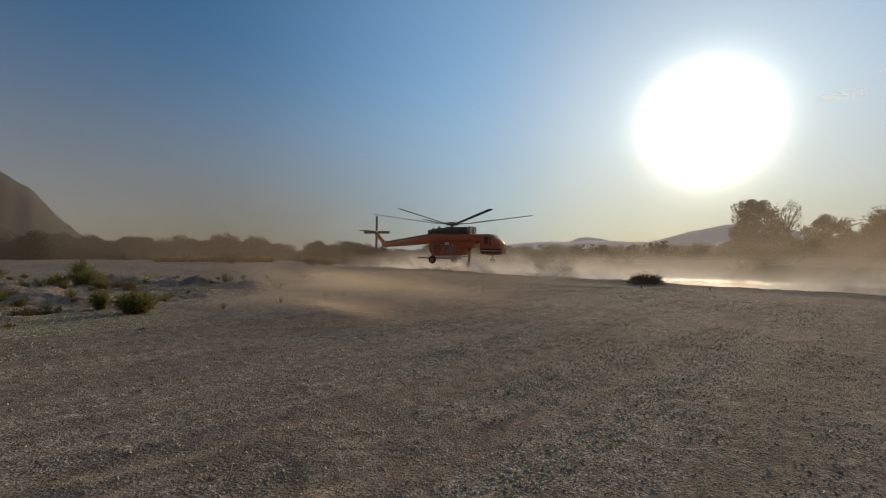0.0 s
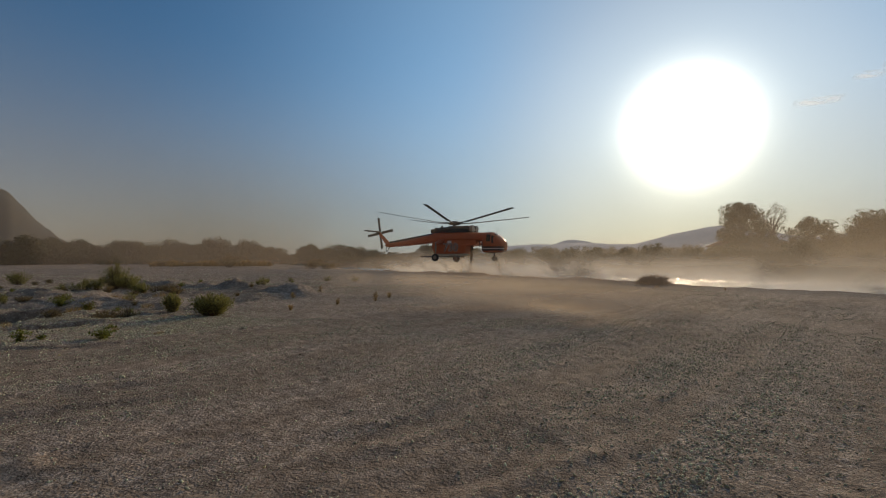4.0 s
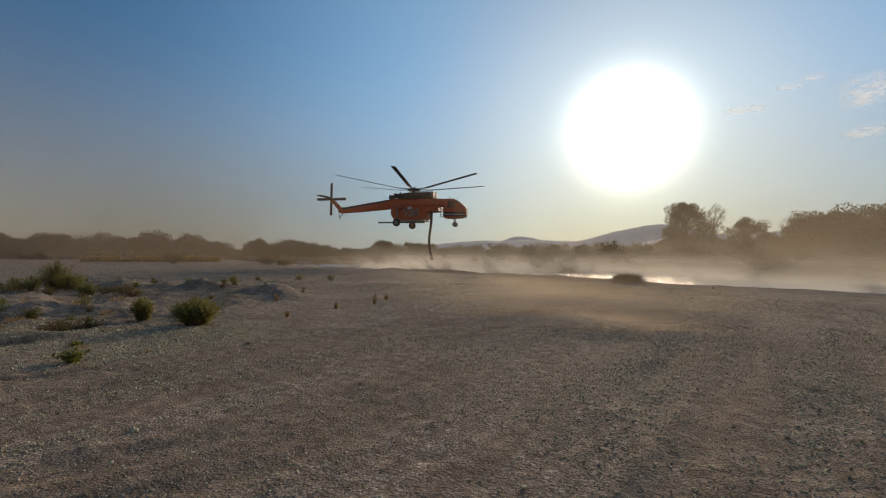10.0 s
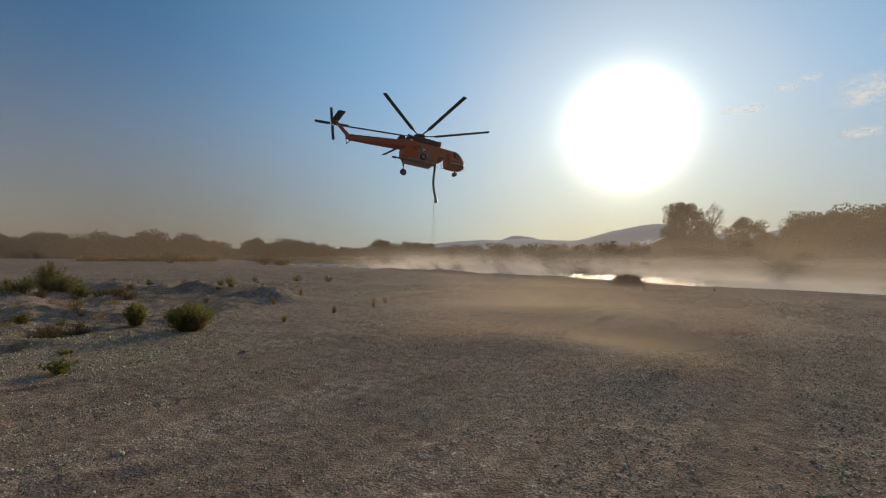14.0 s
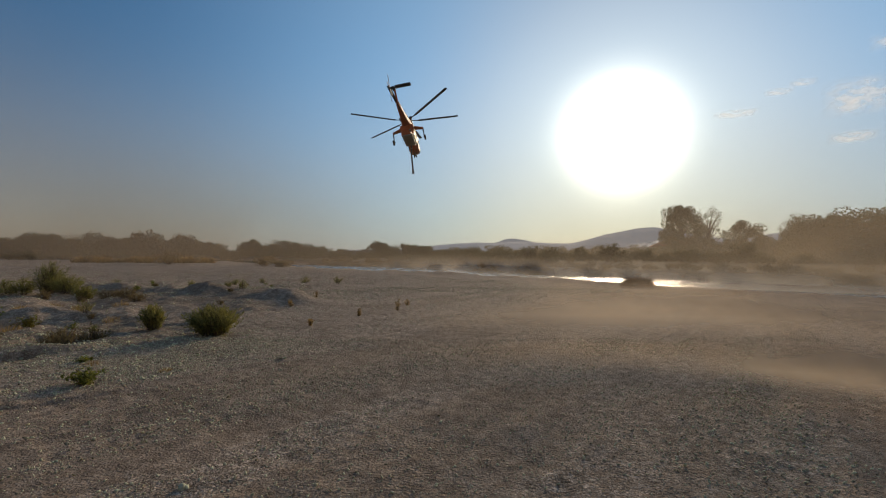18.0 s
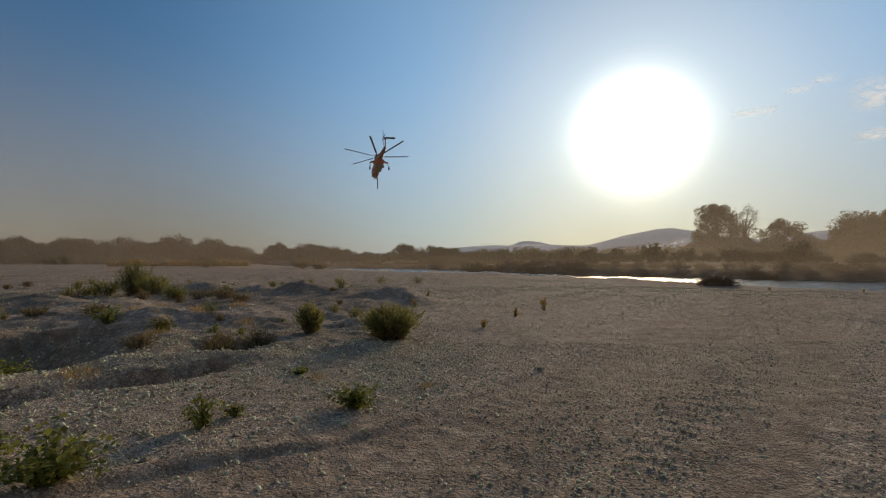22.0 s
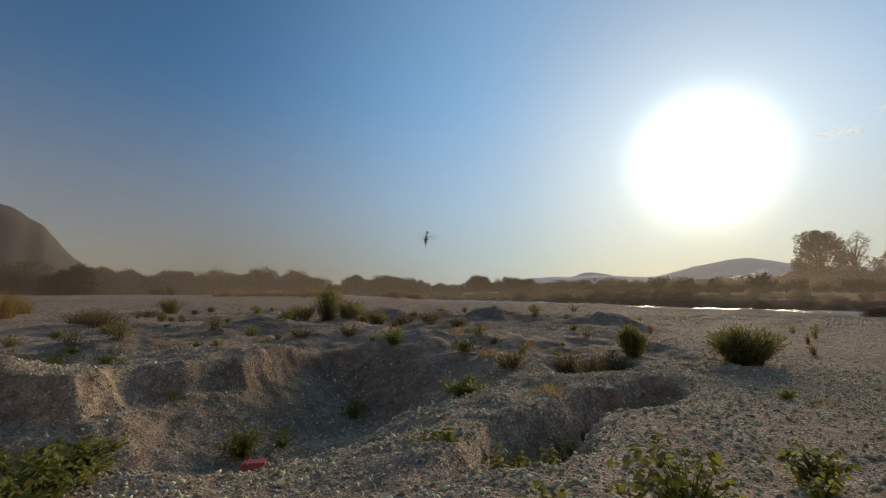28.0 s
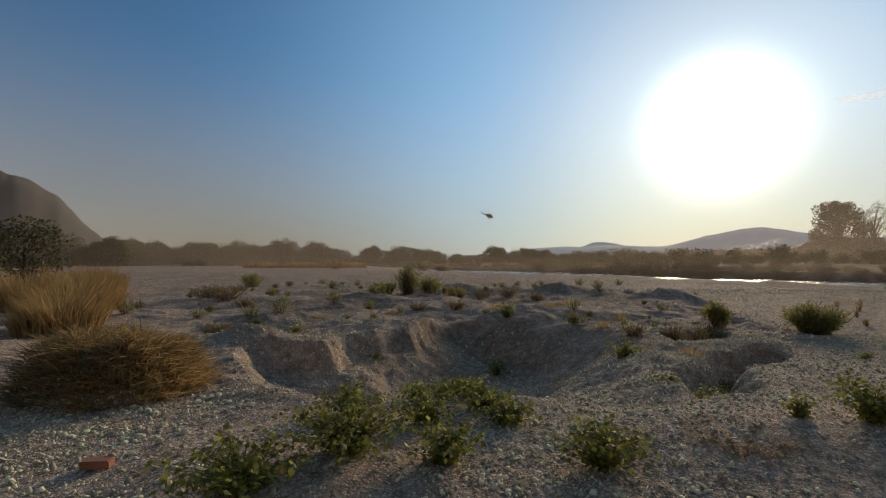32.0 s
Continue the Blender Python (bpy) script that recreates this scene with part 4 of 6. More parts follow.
# ---- the helicopter ----
def build_helicopter():
    """A heavy crane helicopter; its space has x to the nose, z up, and the rotor's centre as its origin."""
    heli = thing("helicopter", "orange crane helicopter with a belly water tank and a hanging hose", "helicopter")
    O = M["orange"]
    # backbone and tail boom
    bm = add_loft(bmesh.new(), [(5.2, 0, -2.05, 0.95, 0.55, 5), (4.0, 0, -2.0, 0.95, 0.55, 5), (1.0, 0, -1.95, 1.0, 0.6, 5), (-2.6, 0, -2.0, 0.95, 0.65, 5),
                                (-4.0, 0, -2.25, 0.75, 0.6, 4), (-8.0, 0, -2.75, 0.5, 0.42, 4), (-11.2, 0, -3.05, 0.34, 0.30, 4), (-11.8, 0, -3.0, 0.25, 0.22, 3)])
    part("body", bm, O, heli, "orange backbone and tail boom")
    bm = bmesh.new()
    for a, b, w, t in (((-11.1, 0, -3.15), (-13.3, 0, -1.05), 0.75, 0.16),):
        d = (Vector(b) - Vector(a)).normalized()
        side = Vector((-d.z, 0, d.x))
        secs = []
        for f, ww in ((0, 1.0), (0.5, 0.8), (1, 0.62)):
            c = Vector(a).lerp(Vector(b), f)
            secs.append([bm.verts.new(c + side * w * ww * 0.5 * sx + Vector((0, t * sy, 0))) for sx, sy in ((1, 0), (0.6, 1), (-0.7, 0.7), (-1, 0), (-0.7, -0.7), (0.6, -1))])
        for p, q in zip(secs, secs[1:]):
            for k in range(6):
                bm.faces.new((p[k], p[(k + 1) % 6], q[(k + 1) % 6], q[k]))
        bm.faces.new(secs[0][::-1])
        bm.faces.new(secs[-1])
    bmesh.ops.recalc_face_normals(bm, faces=bm.faces)
    part("tail_fin", bm, O, heli)
    part("tail_gearbox", add_loft(bmesh.new(), [(-13.9, 0.2, -1.1, 0.12, 0.15, 2), (-13.6, 0.2, -1.1, 0.4, 0.24, 2.5), (-13.1, 0.1, -1.2, 0.3, 0.22, 2.5), (-12.8, 0, -1.4, 0.1, 0.1, 2)]), M["dark_metal"], heli)
    part("stabiliser", add_box(bmesh.new(), -13.95, -12.95, -2.9, -0.15, -1.02, -0.90, 0.04), M["dark_metal"], heli, "dark horizontal stabiliser")
    bm = bmesh.new()
    add_rod(bm, (-11.0, 0, -3.2), (-11.7, 0, -4.1), 0.05)
    add_rod(bm, (-11.8, 0, -3.1), (-11.7, 0, -4.1), 0.04)
    part("tail_skid", bm, M["dark_metal"], heli)
    # shaft cover along the boom
    bm = bmesh.new()
    add_rod(bm, (-3.0, 0, -1.42), (-11.2, 0, -2.62), 0.13)
    for k in range(7):
        f = k / 6
        c = Vector((-3.2, 0, -1.5)).lerp(Vector((-11.0, 0, -2.6)), f)
        add_box(bm, c.x - 0.1, c.x + 0.1, -0.17, 0.17, c.z - 0.12, c.z + 0.16, 0.02)
    part("drive_shaft", bm, M["dark_metal"], heli)
    # cockpit
    bm = add_loft(bmesh.new(), [(4.7, 0, -2.85, 0.85, 1.2, 5), (4.9, 0, -2.82, 1.05, 1.36, 5), (6.1, 0, -2.85, 1.1, 1.38, 5), (6.9, 0, -3.05, 1.05, 1.15, 4), (7.5, 0, -3.25, 0.85, 0.85, 3), (7.85, 0, -3.3, 0.45, 0.5, 2.5)], 24)
    cab = part("cockpit", bm, O, heli, "orange cockpit with dark windows and striped nose")
    # windows
    for sy in (1, -1):
        bm = bmesh.new()
        q = [(5.35, 1.115, -2.75), (6.0, 1.125, -2.75), (6.0, 1.10, -1.85), (5.45, 1.09, -1.8)]
        vs = [bm.verts.new((x, sy * y, z)) for x, y, z in q] + [bm.verts.new((x, sy * (y - 0.06), z)) for x, y, z in q]
        bm.faces.new(vs[:4] if sy < 0 else vs[3::-1])
        for k in range(4):
            bm.faces.new((vs[k], vs[(k + 1) % 4], vs[4 + (k + 1) % 4], vs[4 + k]))
        bmesh.ops.recalc_face_normals(bm, faces=bm.faces)
        part("side_window", bm, M["glass"], cab, "dark side window")
        bm = bmesh.new()
        q = [(6.15, 1.13, -2.95), (7.15, 0.98, -2.95), (6.95, 0.96, -2.3), (6.15, 1.10, -1.9)]
        vs = [bm.verts.new((x, sy * y, z)) for x, y, z in q] + [bm.verts.new((x, sy * (y - 0.08), z)) for x, y, z in q]
        bm.faces.new(vs[:4] if sy < 0 else vs[3::-1])
        for k in range(4):
            bm.faces.new((vs[k], vs[(k + 1) % 4], vs[4 + (k + 1) % 4], vs[4 + k]))
        bmesh.ops.recalc_face_normals(bm, faces=bm.faces)
        part("quarter_window", bm, M["glass"], cab, "dark quarter window")
        bm = bmesh.new()
        q = [(6.55, 0.05, -1.62), (6.55, 0.85, -1.7), (7.42, 0.72, -2.62), (7.52, 0.05, -2.62)]
        vs = [bm.verts.new((x, sy * y, z)) for x, y, z in q] + [bm.verts.new((x - 0.15, sy * y, z - 0.2)) for x, y, z in q]
        bm.faces.new(vs[:4])
        for k in range(4):
            bm.faces.new((vs[k], vs[(k + 1) % 4], vs[4 + (k + 1) % 4], vs[4 + k]))
        bmesh.ops.recalc_face_normals(bm, faces=bm.faces)
        part("windscreen", bm, M["glass"], cab, "dark sloping windscreen")
    # stripes round the nose
    for z0, z1, key in ((-3.62, -3.40, "black"), (-3.74, -3.64, "white"), (-3.98, -3.76, "black")):
        bm = bmesh.new()
        ring = []
        for x, w in ((4.86, 1.05), (5.4, 1.115), (6.1, 1.125), (6.9, 1.07), (7.3, 0.95), (7.6, 0.74), (7.76, 0.5)):
            ring.append((x, w))
        for sy in (1, -1):
            lo_ = [bm.verts.new((x + 0.01, sy * (w * 0.985 + 0.012), z0)) for x, w in ring]
            hi_ = [bm.verts.new((x + 0.01, sy * (w + 0.012), z1)) for x, w in ring]
            for k in range(len(ring) - 1):
                bm.faces.new((lo_[k], lo_[k + 1], hi_[k + 1], hi_[k]))
        part("stripe", bm, M[key], cab, key + " stripe")
    # boarding steps behind the cab
    for sy in (1, -1):
        bm = bmesh.new()
        for x in (4.35, 4.75):
            add_rod(bm, (x, sy * 0.95, -2.6), (x, sy * 0.95, -4.1), 0.03)
        for k in range(5):
            add_rod(bm, (4.35, sy * 0.95, -2.8 - 0.3 * k), (4.75, sy * 0.95, -2.8 - 0.3 * k), 0.025)
        part("ladder", bm, M["dark_metal"], cab, "dark boarding ladder")
    for sy in (0.35, -0.35):
        bm = bmesh.new()
        add_rod(bm, (7.55, sy, -3.95), (7.72, sy, -3.95), 0.12, 0.13, 12)
        part("landing_light", bm, M["white"], cab, "round landing light")
    bm = bmesh.new()
    add_rod(bm, (6.2, 0.5, -1.45), (6.5, 0.5, -0.95), 0.025)
    add_rod(bm, (5.5, -0.3, -1.48), (5.4, -0.3, -1.15), 0.03)
    part("antenna", bm, M["dark_metal"], cab)
    # water tank
    prof = [(-2.9, -2.5), (4.0, -2.5), (4.05, -3.2), (2.45, -3.3), (2.2, -4.3), (-2.5, -4.45), (-2.95, -3.6)]
    bm = bmesh.new()
    l_, r_ = [], []
    for x, z in prof:
        w = 1.3 if z > -4.2 else 1.12
        l_.append(bm.verts.new((x, w, z)))
        r_.append(bm.verts.new((x, -w, z)))
    bm.faces.new(l_)
    bm.faces.new(r_[::-1])
    for k in range(len(prof)):
        j = (k + 1) % len(prof)
        bm.faces.new((l_[k], r_[k], r_[j], l_[j]))
    bmesh.ops.recalc_face_normals(bm, faces=bm.faces)
    bmesh.ops.bevel(bm, geom=list(bm.edges), offset=0.09, segments=2, affect="EDGES")
    tank = part("water_tank", bm, O, heli, "orange belly water tank with a large number")
    part("tank_keel", add_box(bmesh.new(), -2.55, 2.1, -1.14, 1.14, -4.56, -4.40, 0.04), M["pale"], tank, "pale strip under the tank")
    for sy in (1, -1):
        for x in (-1.75, 1.75):
            part("tank_rib", add_box(bmesh.new(), x - 0.04, x + 0.04, sy * 1.30 - 0.03, sy * 1.30 + 0.03, -4.2, -2.6, 0.015), O, tank)
        for bold, key, off in ((0.05, "white", 0.335), (0.0, "black", 0.352)):
            me = text_mesh("730", 1.55, 0.008, bold)
            me.materials.append(M[key])
            ob = new("number", me)
            ob.parent = tank
            ob.matrix_basis = pose(0.15, sy * (1.0 + off), -3.55, 90, 0, 0 if sy < 0 else 180)
            tagged(ob, key + " painted number on the tank")
        part("tank_badge", add_box(bmesh.new(), -0.35, 0.25, sy * 1.335 - 0.01, sy * 1.335 + 0.01, -2.95, -2.6, 0), M["white"], tank, "small pale badge")
    bm = bmesh.new()
    add_rod(bm, (2.0, -0.75, -4.78), (-4.6, -0.75, -4.78), 0.11)
    add_box(bm, -5.0, -4.4, -0.95, -0.55, -4.9, -4.68, 0.04)
    for x in (-2.2, 0.0, 1.8):
        add_rod(bm, (x, -0.75, -4.75), (x, -0.75, -4.5), 0.05)
    part("scoop_arm", bm, M["grey_metal"], heli, "grey scoop arm under the tank")
    # engine deck
    for sy in (0.62, -0.62):
        bm = add_loft(bmesh.new(), [(-1.9, sy * 1.35, -1.0, 0.26, 0.26, 2), (-1.2, sy * 1.15, -0.98, 0.36, 0.36, 2.2), (0.6, sy, -0.92, 0.44, 0.42, 2.4), (2.4, sy, -0.92, 0.42, 0.42, 2.2), (2.9, sy, -0.92, 0.36, 0.36, 2)])
        eng = part("engine", bm, M["dark_metal"], heli, "dark turbine engine")
        bm = bmesh.new()
        add_rod(bm, (2.85, sy, -0.92), (3.25, sy, -0.92), 0.47, 0.47, 18)
        part("intake", bm, M["grey_metal"], eng, "round pale intake ring")
        part("exhaust", add_loft(bmesh.new(), [(-2.5, sy * 1.6, -0.95, 0.3, 0.3, 2), (-1.85, sy * 1.38, -1.0, 0.27, 0.27, 2)]), M["black"], eng)
    bm = bmesh.new()
    add_box(bm, -1.3, 2.4, -1.05, 1.05, -1.42, -1.15, 0.06)
    add_box(bm, -0.9, 0.9, -0.5, 0.5, -1.2, -0.45, 0.12)
    part("gearbox_deck", bm, M["dark_metal"], heli, "dark gearbox between the engines")
    bm = bmesh.new()
    add_box(bm, -3.6, -2.7, -0.55, 0.55, -1.42, -0.85, 0.08)
    add_box(bm, -2.3, -1.7, -0.4, 0.4, -1.42, -0.60, 0.08)
    add_rod(bm, (-2.0, 0.0, -0.62), (-2.0, 0.0, -0.35), 0.16, 0.12)
    part("oil_cooler", bm, M["dark_metal"], heli)
    bm = bmesh.new()
    for sy in (1, -1):
        add_rod(bm, (-3.4, sy * 0.5, -1.25), (-0.8, sy * 0.5, -1.0), 0.03)
        add_rod(bm, (-3.4, sy * 0.5, -1.45), (-3.4, sy * 0.5, -1.1), 0.03)
    part("handrail", bm, M["dark_metal"], heli)
    # landing gear
    for sy, nm in ((1, "left"), (-1, "right")):
        bm = bmesh.new()
        add_loft(bm, [(-1.9, 0, 0, 0.001, 0.001, 2), (-1.9, 0, 0, 0.001, 0.001, 2)], 4)
        bm.free()
        bm = bmesh.new()
        secs = []
        for f, w, t in ((0.25, 0.75, 0.34), (0.7, 0.5, 0.22), (1.0, 0.38, 0.16)):
            y = sy * 3.0 * f
            z = -2.35 - 0.75 * f
            secs.append([bm.verts.new((-1.4 + w * c, y, z + t * s)) for c, s in ((1, 0), (0.5, 1), (-0.5, 1), (-1, 0), (-0.5, -1), (0.5, -1))])
        for p, q in zip(secs, secs[1:]):
            for k in range(6):
                bm.faces.new((p[k], p[(k + 1) % 6], q[(k + 1) % 6], q[k]))
        bm.faces.new(secs[0])
        bm.faces.new(secs[-1])
        bmesh.ops.recalc_face_normals(bm, faces=bm.faces)
        arm = part("gear_arm", bm, O, heli, "orange outrigger of the main wheel")
        bm = bmesh.new()
        add_rod(bm, (-1.3, sy * 2.95, -2.95), (-1.3, sy * 2.95, -4.0), 0.13)
        add_rod(bm, (-1.3, sy * 2.95, -4.0), (-1.25, sy * 2.95, -4.9), 0.085)
        add_rod(bm, (-1.25, sy * 2.75, -4.95), (-1.25, sy * 3.25, -4.95), 0.07)
        part("strut", bm, M["grey_metal"], arm)
        wheel_into(heli, (-1.25, sy * 3.1, -4.97), 0.52, 0.32)
    bm = bmesh.new()
    add_rod(bm, (6.2, 0, -4.1), (6.2, 0, -4.95), 0.08)
    add_rod(bm, (6.2, -0.2, -5.0), (6.2, 0.2, -5.0), 0.05)
    add_rod(bm, (5.7, 0, -4.15), (6.2, 0, -4.6), 0.04)
    part("nose_strut", bm, M["grey_metal"], heli)
    for sy in (-0.2, 0.2):
        wheel_into(heli, (6.2, sy, -5.02), 0.33, 0.2)
    # main rotor
    bm = bmesh.new()
    add_rod(bm, (0, 0, -0.75), (0, 0, -0.25), 0.22, 0.2, 14)
    add_rod(bm, (0, 0, -0.25), (0, 0, 0.0), 0.80, 0.92, 18)
    add_rod(bm, (0, 0, 0.0), (0, 0, 0.24), 0.92, 0.40, 18)
    rotor = part("main_rotor", bm, M["dark_metal"], heli, "dark six-bladed rotor head")
    bm = bmesh.new()
    secs = []
    for r, c, t, dz in ((0.55, 0.12, 0.08, 0.0), (1.4, 0.12, 0.07, 0.02), (2.2, 0.14, 0.06, 0.05), (2.5, 0.30, 0.045, 0.06), (10.97, 0.30, 0.035, 1.2)):
        secs.append([bm.verts.new((r, c * x, dz + t * z - 0.10 * c * x)) for x, z in ((1, 0), (0.5, 0.9), (-0.5, 0.7), (-1, 0), (-0.5, -0.7), (0.5, -0.9))])
    for p, q in zip(secs, secs[1:]):
        for k in range(6):
            bm.faces.new((p[k], p[(k + 1) % 6], q[(k + 1) % 6], q[k]))
    bm.faces.new(secs[0])
    bm.faces.new(secs[-1])
    bmesh.ops.recalc_face_normals(bm, faces=bm.faces)
    blade = part("blade", bm, M["blade"], rotor, "long dark rotor blade")
    for k in range(1, 6):
        ob = new("blade", blade.data)
        ob.parent = rotor
        ob.matrix_basis = pose(0, 0, 0, 0, 0, 60 * k)
        tagged(ob, "long dark rotor blade")
    # tail rotor
    bm = bmesh.new()
    add_rod(bm, (0, -0.25, 0), (0, 0.2, 0), 0.16, 0.12, 12)
    tail = part("tail_rotor", bm, M["dark_metal"], heli, "dark four-bladed tail rotor")
    tail.matrix_basis = pose(-13.56, 0.75, -1.1)
    b = add_box(bmesh.new(), 0.25, 2.44, -0.03, 0.03, -0.2, 0.2, 0.02)
    blade = part("tail_blade", b, M["blade"], tail)
    for k in range(1, 4):
        ob = new("tail_blade", blade.data)
        ob.parent = tail
        ob.matrix_basis = pose(0, 0, 0, 0, 90 * k, 0)
    # hose, hinged at the tank's front
    pts, rad = [], []
    for k in range(36):
        f = k / 35
        pts.append((-0.25 * math.sin(3.1 * f) + 0.10 * math.sin(7 * f), 0.08 * math.sin(5 * f), -6.3 * f))
        rad.append(0.17 + 0.014 * (k % 2))
    bm = add_tube(bmesh.new(), pts, rad, 10)
    hose = part("hose", bm, M["hose"], heli, "ribbed dark suction hose")
    hose.matrix_basis = pose(2.75, 0, -3.25)
    bm = bmesh.new()
    e = Vector(pts[-1])
    add_rod(bm, e + Vector((0, 0, 0.25)), e + Vector((0.05, 0, -0.45)), 0.22, 0.28, 12)
    part("strainer", bm, M["grey_metal"], hose, "metal pump head at the hose's end")
    return heli, rotor, tail, hose


def wheel_into(parent, at, r, w):
    bm = bmesh.new()
    prof = [(r * 0.55, -w / 2), (r * 0.9, -w / 2), (r, -w * 0.3), (r, w * 0.3), (r * 0.9, w / 2), (r * 0.55, w / 2)]
    rings = []
    for k in range(20):
        a = k * math.tau / 20
        rings.append([bm.verts.new((q * math.cos(a), y, q * math.sin(a))) for q, y in prof])
    for k in range(20):
        p, q = rings[k], rings[(k + 1) % 20]
        for i in range(6):
            bm.faces.new((p[i], p[(i + 1) % 6], q[(i + 1) % 6], q[i]))
    bmesh.ops.recalc_face_normals(bm, faces=bm.faces)
    wheel = part("wheel", bm, M["rubber"], parent, "black tyre on a pale rim")
    wheel.matrix_basis = pose(*at)
    bm = bmesh.new()
    add_rod(bm, (0, -w * 0.42, 0), (0, w * 0.42, 0), r * 0.56, None, 16)
    add_rod(bm, (0, -w * 0.5, 0), (0, w * 0.5, 0), r * 0.2, None, 10)
    part("rim", bm, M["grey_metal"], wheel)
    return wheel


heli, rotor, tail_rotor, hose = build_helicopter()
build_car()

# seconds, place of the rotor's centre, heading, nose-down, right-side-down in degrees
FLIGHT = [
    (0, (-3.96, 64.58, 5.75), -21.5, 0.9, 0.0),
    (1, (-3.83, 63.95, 5.93), -22.4, 1.1, -1.0),
    (2, (-3.74, 64.38, 5.90), -22.9, 1.2, -2.0),
    (6, (-4.17, 65.49, 7.34), -23.1, -0.5, -1.5),
    (9, (-4.71, 66.30, 9.47), -20.1, 1.2, 0.5),
    (10, (-4.62, 67.33, 10.66), -16.4, 0.8, -0.8),
    (13, (-3.85, 69.82, 16.82), 14.2, 1.8, -5.6),
    (13.5, (-3.90, 71.60, 18.18), 21.2, 3.0, -8.0),
    (14, (-3.85, 72.82, 19.47), 31.7, 5.8, -12.5),
    (14.5, (-3.75, 73.63, 20.86), 43.2, 7.0, -12.0),
    (16.5, (-4.52, 79.88, 24.90), 73.2, 9.8, -10.9),
    (17, (-5.08, 83.68, 25.98), 78.1, 10.3, -10.8),
    (18, (-7.49, 95.12, 28.37), 83.3, 12.3, -10.6),
    (19, (-10.62, 109.03, 30.61), 87.3, 14.5, -8.6),
    (20, (-15.66, 121.70, 31.42), 94.1, 15.4, -6.0),
    (21, (-21.50, 135.27, 32.75), 102.6, 15.2, -2.6),
    (22, (-29.27, 157.06, 34.61), 109.4, 16.4, -1.0),
    (23, (-40.65, 188.01, 36.71), 112.9, 18.0, -0.6),
    (24, (-51.87, 220.48, 40.74), 113.9, 17.6, 1.0),
    (25, (-61.32, 258.37, 44.38), 112.6, 16.0, 1.0),
    (25.5, (-54.51, 281.76, 45.87), 110.9, 15.5, 2.0),
    (27.5, (-78.08, 384.61, 49.29), 103.7, 14.0, 8.0),
    (28, (-83.57, 414.60, 48.04), 100.8, 14.0, 12.0),
    (28.5, (-88.87, 445.77, 51.24), 97.8, 14.0, 16.0),
    (29, (-89.21, 468.83, 54.16), 92.5, 13.3, 20.7),
    (30, (-91.84, 517.84, 56.56), 81.8, 12.0, 30.0),
    (31, (-82.97, 557.68, 59.25), 67.9, 11.0, 34.0),
    (31.5, (-69.35, 577.05, 57.88), 60.7, 10.5, 34.0),
    (32, (-49.61, 600.69, 58.68), 53.4, 10.0, 34.0),
]


def motions():
    def turn(h, p, b):
        return Euler((radians(b), radians(p), radians(h))).to_matrix().to_4x4()

    walk(heli, [(t, Matrix.Translation(at) @ turn(h, p, b)) for t, at, h, p, b in FLIGHT])
    walk(hose, [(t, Matrix.Translation((2.75, 0, -3.25)) @ turn(h, p, b).inverted() @ turn(h, 0.45 * p, 0.3 * b)) for t, at, h, p, b in FLIGHT])
    # the turns of both rotors, from one video frame to the next
    spin = [k / FPS for k in range(32 * FPS + 1)]
    slip_t, slip = zip(*ROTOR_SLIP)
    walk(rotor, [(t, pose(0, 0, 0, 0, 0, 1200 * t + float(np.interp(t, slip_t, slip)))) for t in spin])
    slip_t2, slip2 = zip(*TAIL_SLIP)
    walk(tail_rotor, [(t, pose(-13.56, 0.75, -1.1, 0, 600 * t + float(np.interp(t, slip_t2, slip2)), 0)) for t in spin])
    # water that runs out of the lifted hose
    rows = [(0, pose(-2, 64, -9)), (10.2, pose(-1.5, 66, -9))]
    for t in (10.8, 11.5, 12, 12.5, 13, 13.5, 14):
        x, y, z, h = (float(np.interp(t, [r[0] for r in FLIGHT], v)) for v in ([r[1][0] for r in FLIGHT], [r[1][1] for r in FLIGHT], [r[1][2] for r in FLIGHT], [r[2] for r in FLIGHT]))
        rows.append((t, pose(x + 2.6 * math.cos(radians(h)), y + 2.6 * math.sin(radians(h)), z - 10.0)))
    rows += [(15, pose(-1.0, 72, -9)), (32, pose(-1.0, 72, -9))]
    walk(spray, rows)
    for ob, rows in DRIFT:
        walk(ob, rows)


ROTOR_SLIP = ((0, 23), (1, -61), (2, -142), (6, -500), (9, -771), (10, -863), (13, -1138), (16.5, -1441), (17, -1480), (18, -1567), (19, -1628), (20, -1710), (32, -2740))
TAIL_SLIP = ((0, 0), (1, -40), (2, -50), (6, -90), (9, -140), (10, -150), (13, -200), (32, -490))


